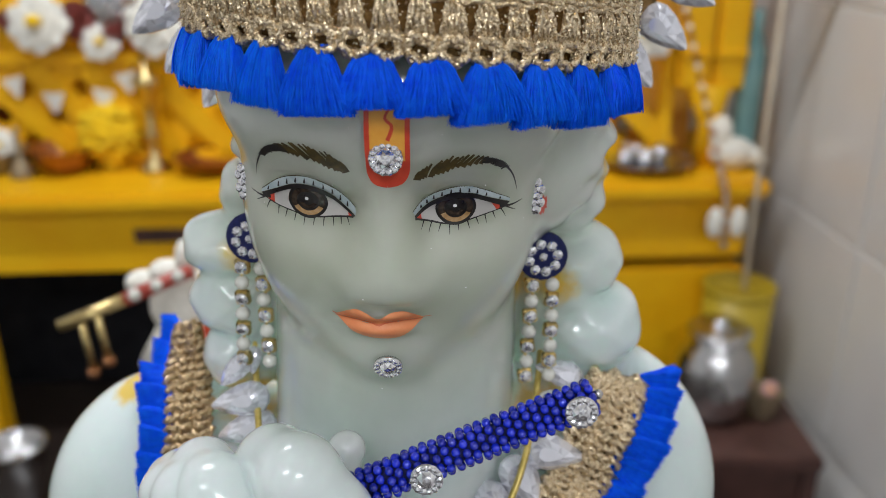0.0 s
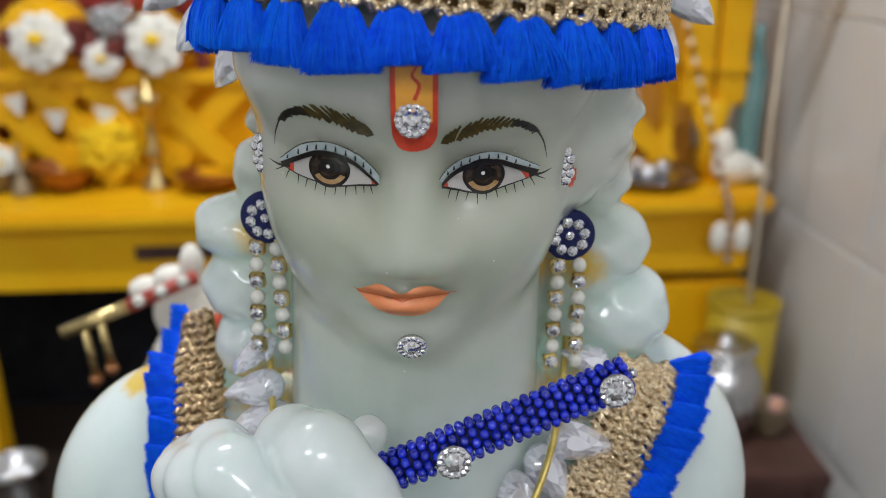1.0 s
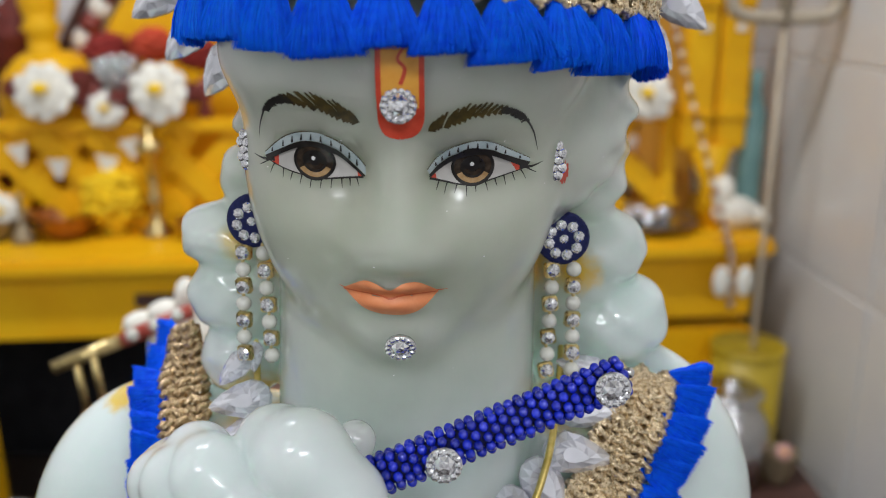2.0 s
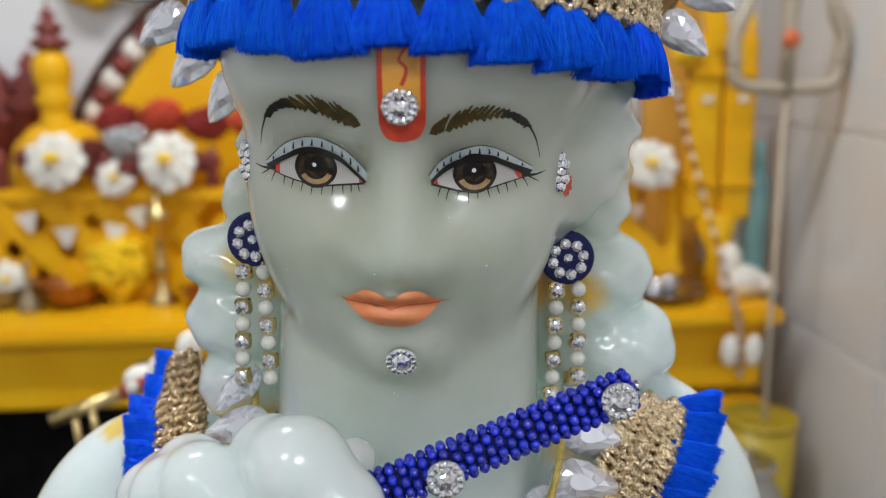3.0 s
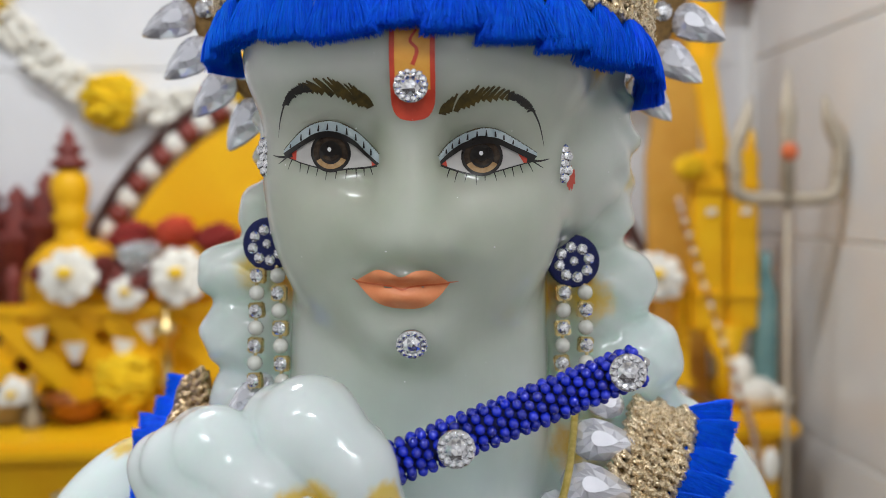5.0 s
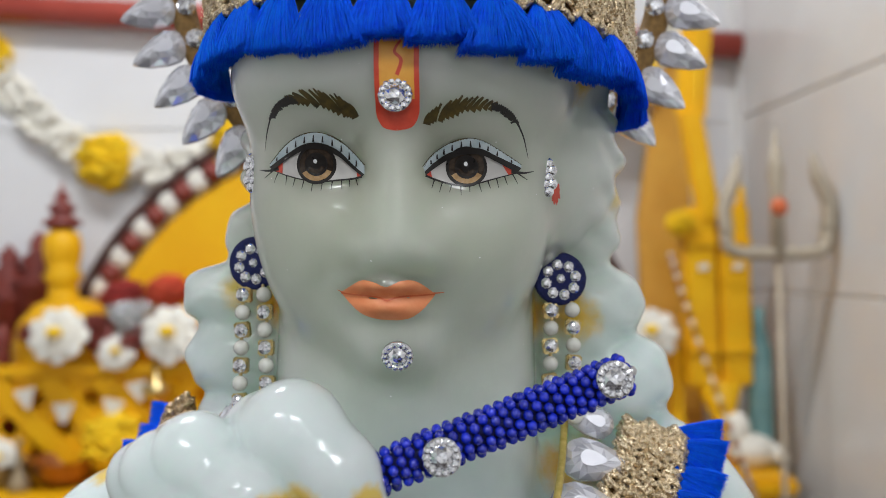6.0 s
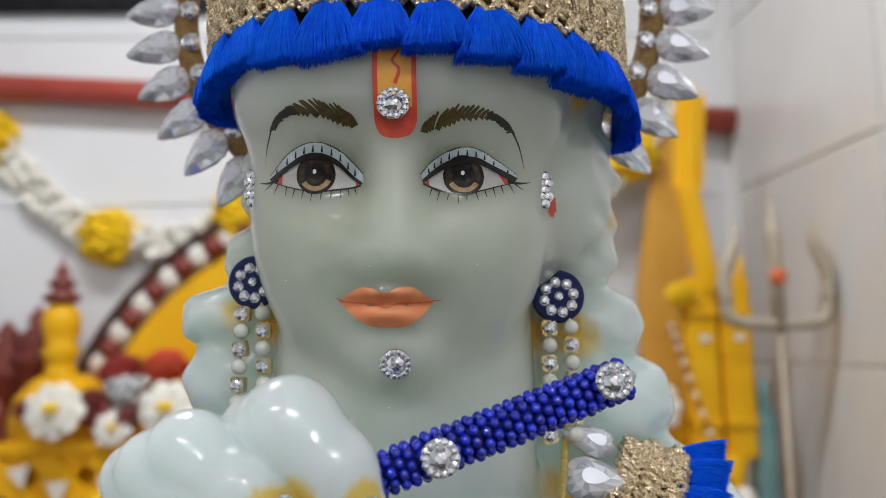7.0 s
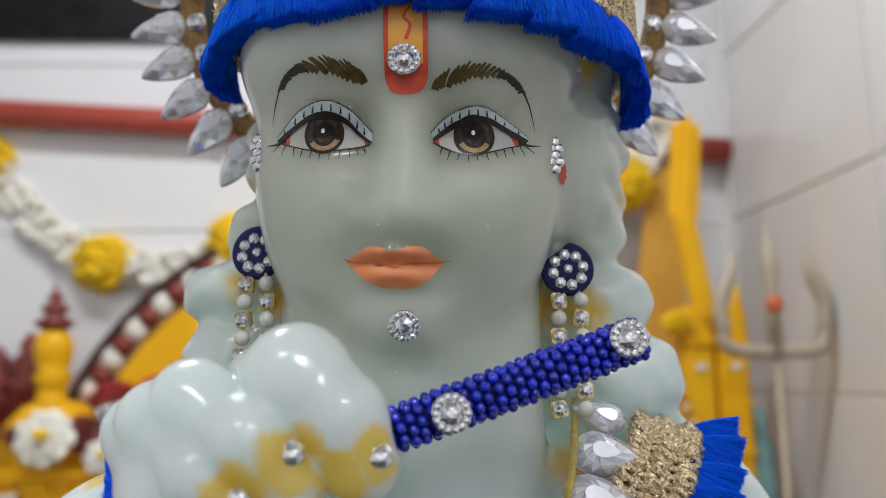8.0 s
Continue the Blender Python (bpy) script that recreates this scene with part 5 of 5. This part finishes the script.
lamp = thing("brass_oil_lamp", Mesh().lathe([(0.034, TOP), (0.036, TOP + 0.008), (0.012, TOP + 0.03), (0.010, TOP + 0.06), (0.018, TOP + 0.075), (0.009, TOP + 0.09), (0.009, TOP + 0.16), (0.028, TOP + 0.175), (0.03, TOP + 0.19), (0.008, TOP + 0.20), (0.004, TOP + 0.24)], 20, pose(-0.595, 1.75, 0)), BRASS, "tall polished brass oil lamp on the altar table", "lamp")
thing("brass_bell", Mesh().lathe([(0.024, TOP), (0.022, TOP + 0.01), (0.015, TOP + 0.03), (0.006, TOP + 0.04), (0.005, TOP + 0.09), (0.009, TOP + 0.10)], 16, pose(-0.85, 1.70, 0)), OLDBRASS, "small brass hand bell on the altar table", "bell")

# bead string hanging down the stand and over the table's edge
string = thing("hanging_bead_string", None, None, "string of pale beads with white shell tassels over the table", "bead string")
path = [(0.446, 1.76, 1.06), (0.462, 1.70, 0.95), (0.50, 1.66, 0.80), (0.545, 1.652, 0.66), (0.56, 1.645, 0.60), (0.566, 1.645, 0.50)]
BEAD_P = Mesh().ball((0, 0, 0), 0.0065, 8).data("bead", PEARL)
BEAD_B = Mesh().ball((0, 0, 0), 0.0075, 8).data("bead", COPPER)
for k, p in enumerate(curve(path, 44)):
    part("bead", BEAD_B if k % 2 else BEAD_P, None, string, at=pose(*p))
for dx in (-0.022, 0.024):
    part("shell_tassel", Mesh().ball((0.563 + dx, 1.636, 0.555), 0.017, 12, 0, (1, 0.6, 1.9)), PETALWHITE, string)

# low stool with steel pot
stool = thing("low_wooden_stool", None, None, "low dark brown wooden stool on the floor by the wall", "stool")
part("seat", Mesh().box((0.56, 1.46, 0.19), (0.27, 0.25, 0.03), None, 0.005), DARKWOOD, stool)
for dx in (-0.115, 0.115):
    for dy in (-0.105, 0.105):
        part("leg", Mesh().box((0.56 + dx, 1.46 + dy, 0.0875), (0.03, 0.03, 0.175), None, 0.003), DARKWOOD, stool)
part("apron", Mesh().box((0.56, 1.355, 0.12), (0.20, 0.015, 0.11), None, 0.002), DARKWOOD, stool)
pot = thing("steel_pot", None, None, "round stainless steel water pot with a lid on the stool", "pot")
part("body", Mesh().lathe([(0.045, 0.206), (0.065, 0.215), (0.076, 0.26), (0.075, 0.32), (0.062, 0.348), (0.050, 0.36), (0.052, 0.375)], 28, pose(0.53, 1.50, 0)), STEEL, pot)
part("lid", Mesh().lathe([(0.050, 0.374), (0.060, 0.380), (0.061, 0.388), (0.052, 0.393), (0.044, 0.389), (0.020, 0.392), (0.014, 0.398), (0.015, 0.408), (0.004, 0.412)], 24, pose(0.53, 1.50, 0)), STEEL, pot)
cup = bowl("small_brass_cup", (0.625, 1.48, 0.206), 0.035, 0.06, OLDBRASS, "small brass cup beside the steel pot", "cup")
flower((0.625, 1.46, 0.28), 0.016, PINK, "small pink flower in the brass cup", seed=12)
tub = thing("yellow_plastic_tub", None, None, "tall olive yellow plastic tub beside the stool", "tub", at=pose(0.605, 1.63, 0))
part("wall", Mesh().lathe([(0.055, 0.0), (0.060, 0.02), (0.070, 0.415), (0.065, 0.415), (0.054, 0.02)], 24), TUB, tub)
part("rim", Mesh().lathe([(0.069, 0.410), (0.073, 0.414), (0.073, 0.424), (0.066, 0.426), (0.064, 0.415)], 24), TUB, tub)
bowl("steel_bowl", (-0.84, 1.45, 0.0), 0.06, 0.16, STEEL, "deep stainless steel bowl on the floor")

# small figurine with a decorated flute, behind the shoulder
thing("figurine_shelf", Mesh().box((-0.155, 0.56, 0.42), (0.11, 0.10, 0.84), None, 0.004), DARKWOOD, "narrow dark wooden stand behind the statue", "stand")
fig = Mesh().ball((-0.182, 0.56, 0.880), 0.024, 14, 0, (1, 1, 1.1)).tube([(-0.180, 0.56, 0.839), (-0.181, 0.56, 0.868)], [0.038, 0.02], 16)
fig.ball((-0.205, 0.55, 0.900), 0.011, 10, 0, (1.2, 1, 0.8)).ball((-0.188, 0.55, 0.908), 0.011, 10, 0, (1.2, 1, 0.8)).ball((-0.174, 0.55, 0.918), 0.010, 10, 0, (0.8, 1, 1.4))
thing("white_figurine", fig, PETALWHITE, "small plain white figurine on a narrow stand", "figurine")
flower((-0.150, 0.55, 0.868), 0.022, PETALRED, "red cloth flower beside the small figurine", seed=21)
stick = thing("small_decorated_flute", None, None, "thin red and gold flute with hanging golden bells", "flute")
part("tube", Mesh().tube([(-0.245, 0.50, 0.891), (-0.206, 0.515, 0.903)], 0.0042, 10), BRASS, stick)
part("wrapped_grip", Mesh().tube([(-0.206, 0.515, 0.903), (-0.165, 0.53, 0.917)], 0.0048, 10), RODRED, stick)
for k in range(3):
    part("pearl", Mesh().ball((-0.198 + 0.013 * k, 0.511 + 0.005 * k, 0.908 + 0.0045 * k), 0.0042, 8), PEARL, stick)
for x, z0, ln in ((-0.232, 0.893, 0.034), (-0.221, 0.897, 0.030)):
    b = part("bell_chain", Mesh().tube([(x, 0.504, z0), (x + 0.003, 0.504, z0 - ln)], 0.0023, 8), BRASS, stick)
    part("bell", Mesh().ball((x + 0.003, 0.504, z0 - ln - 0.003), 0.0045, 8), COPPER, b)
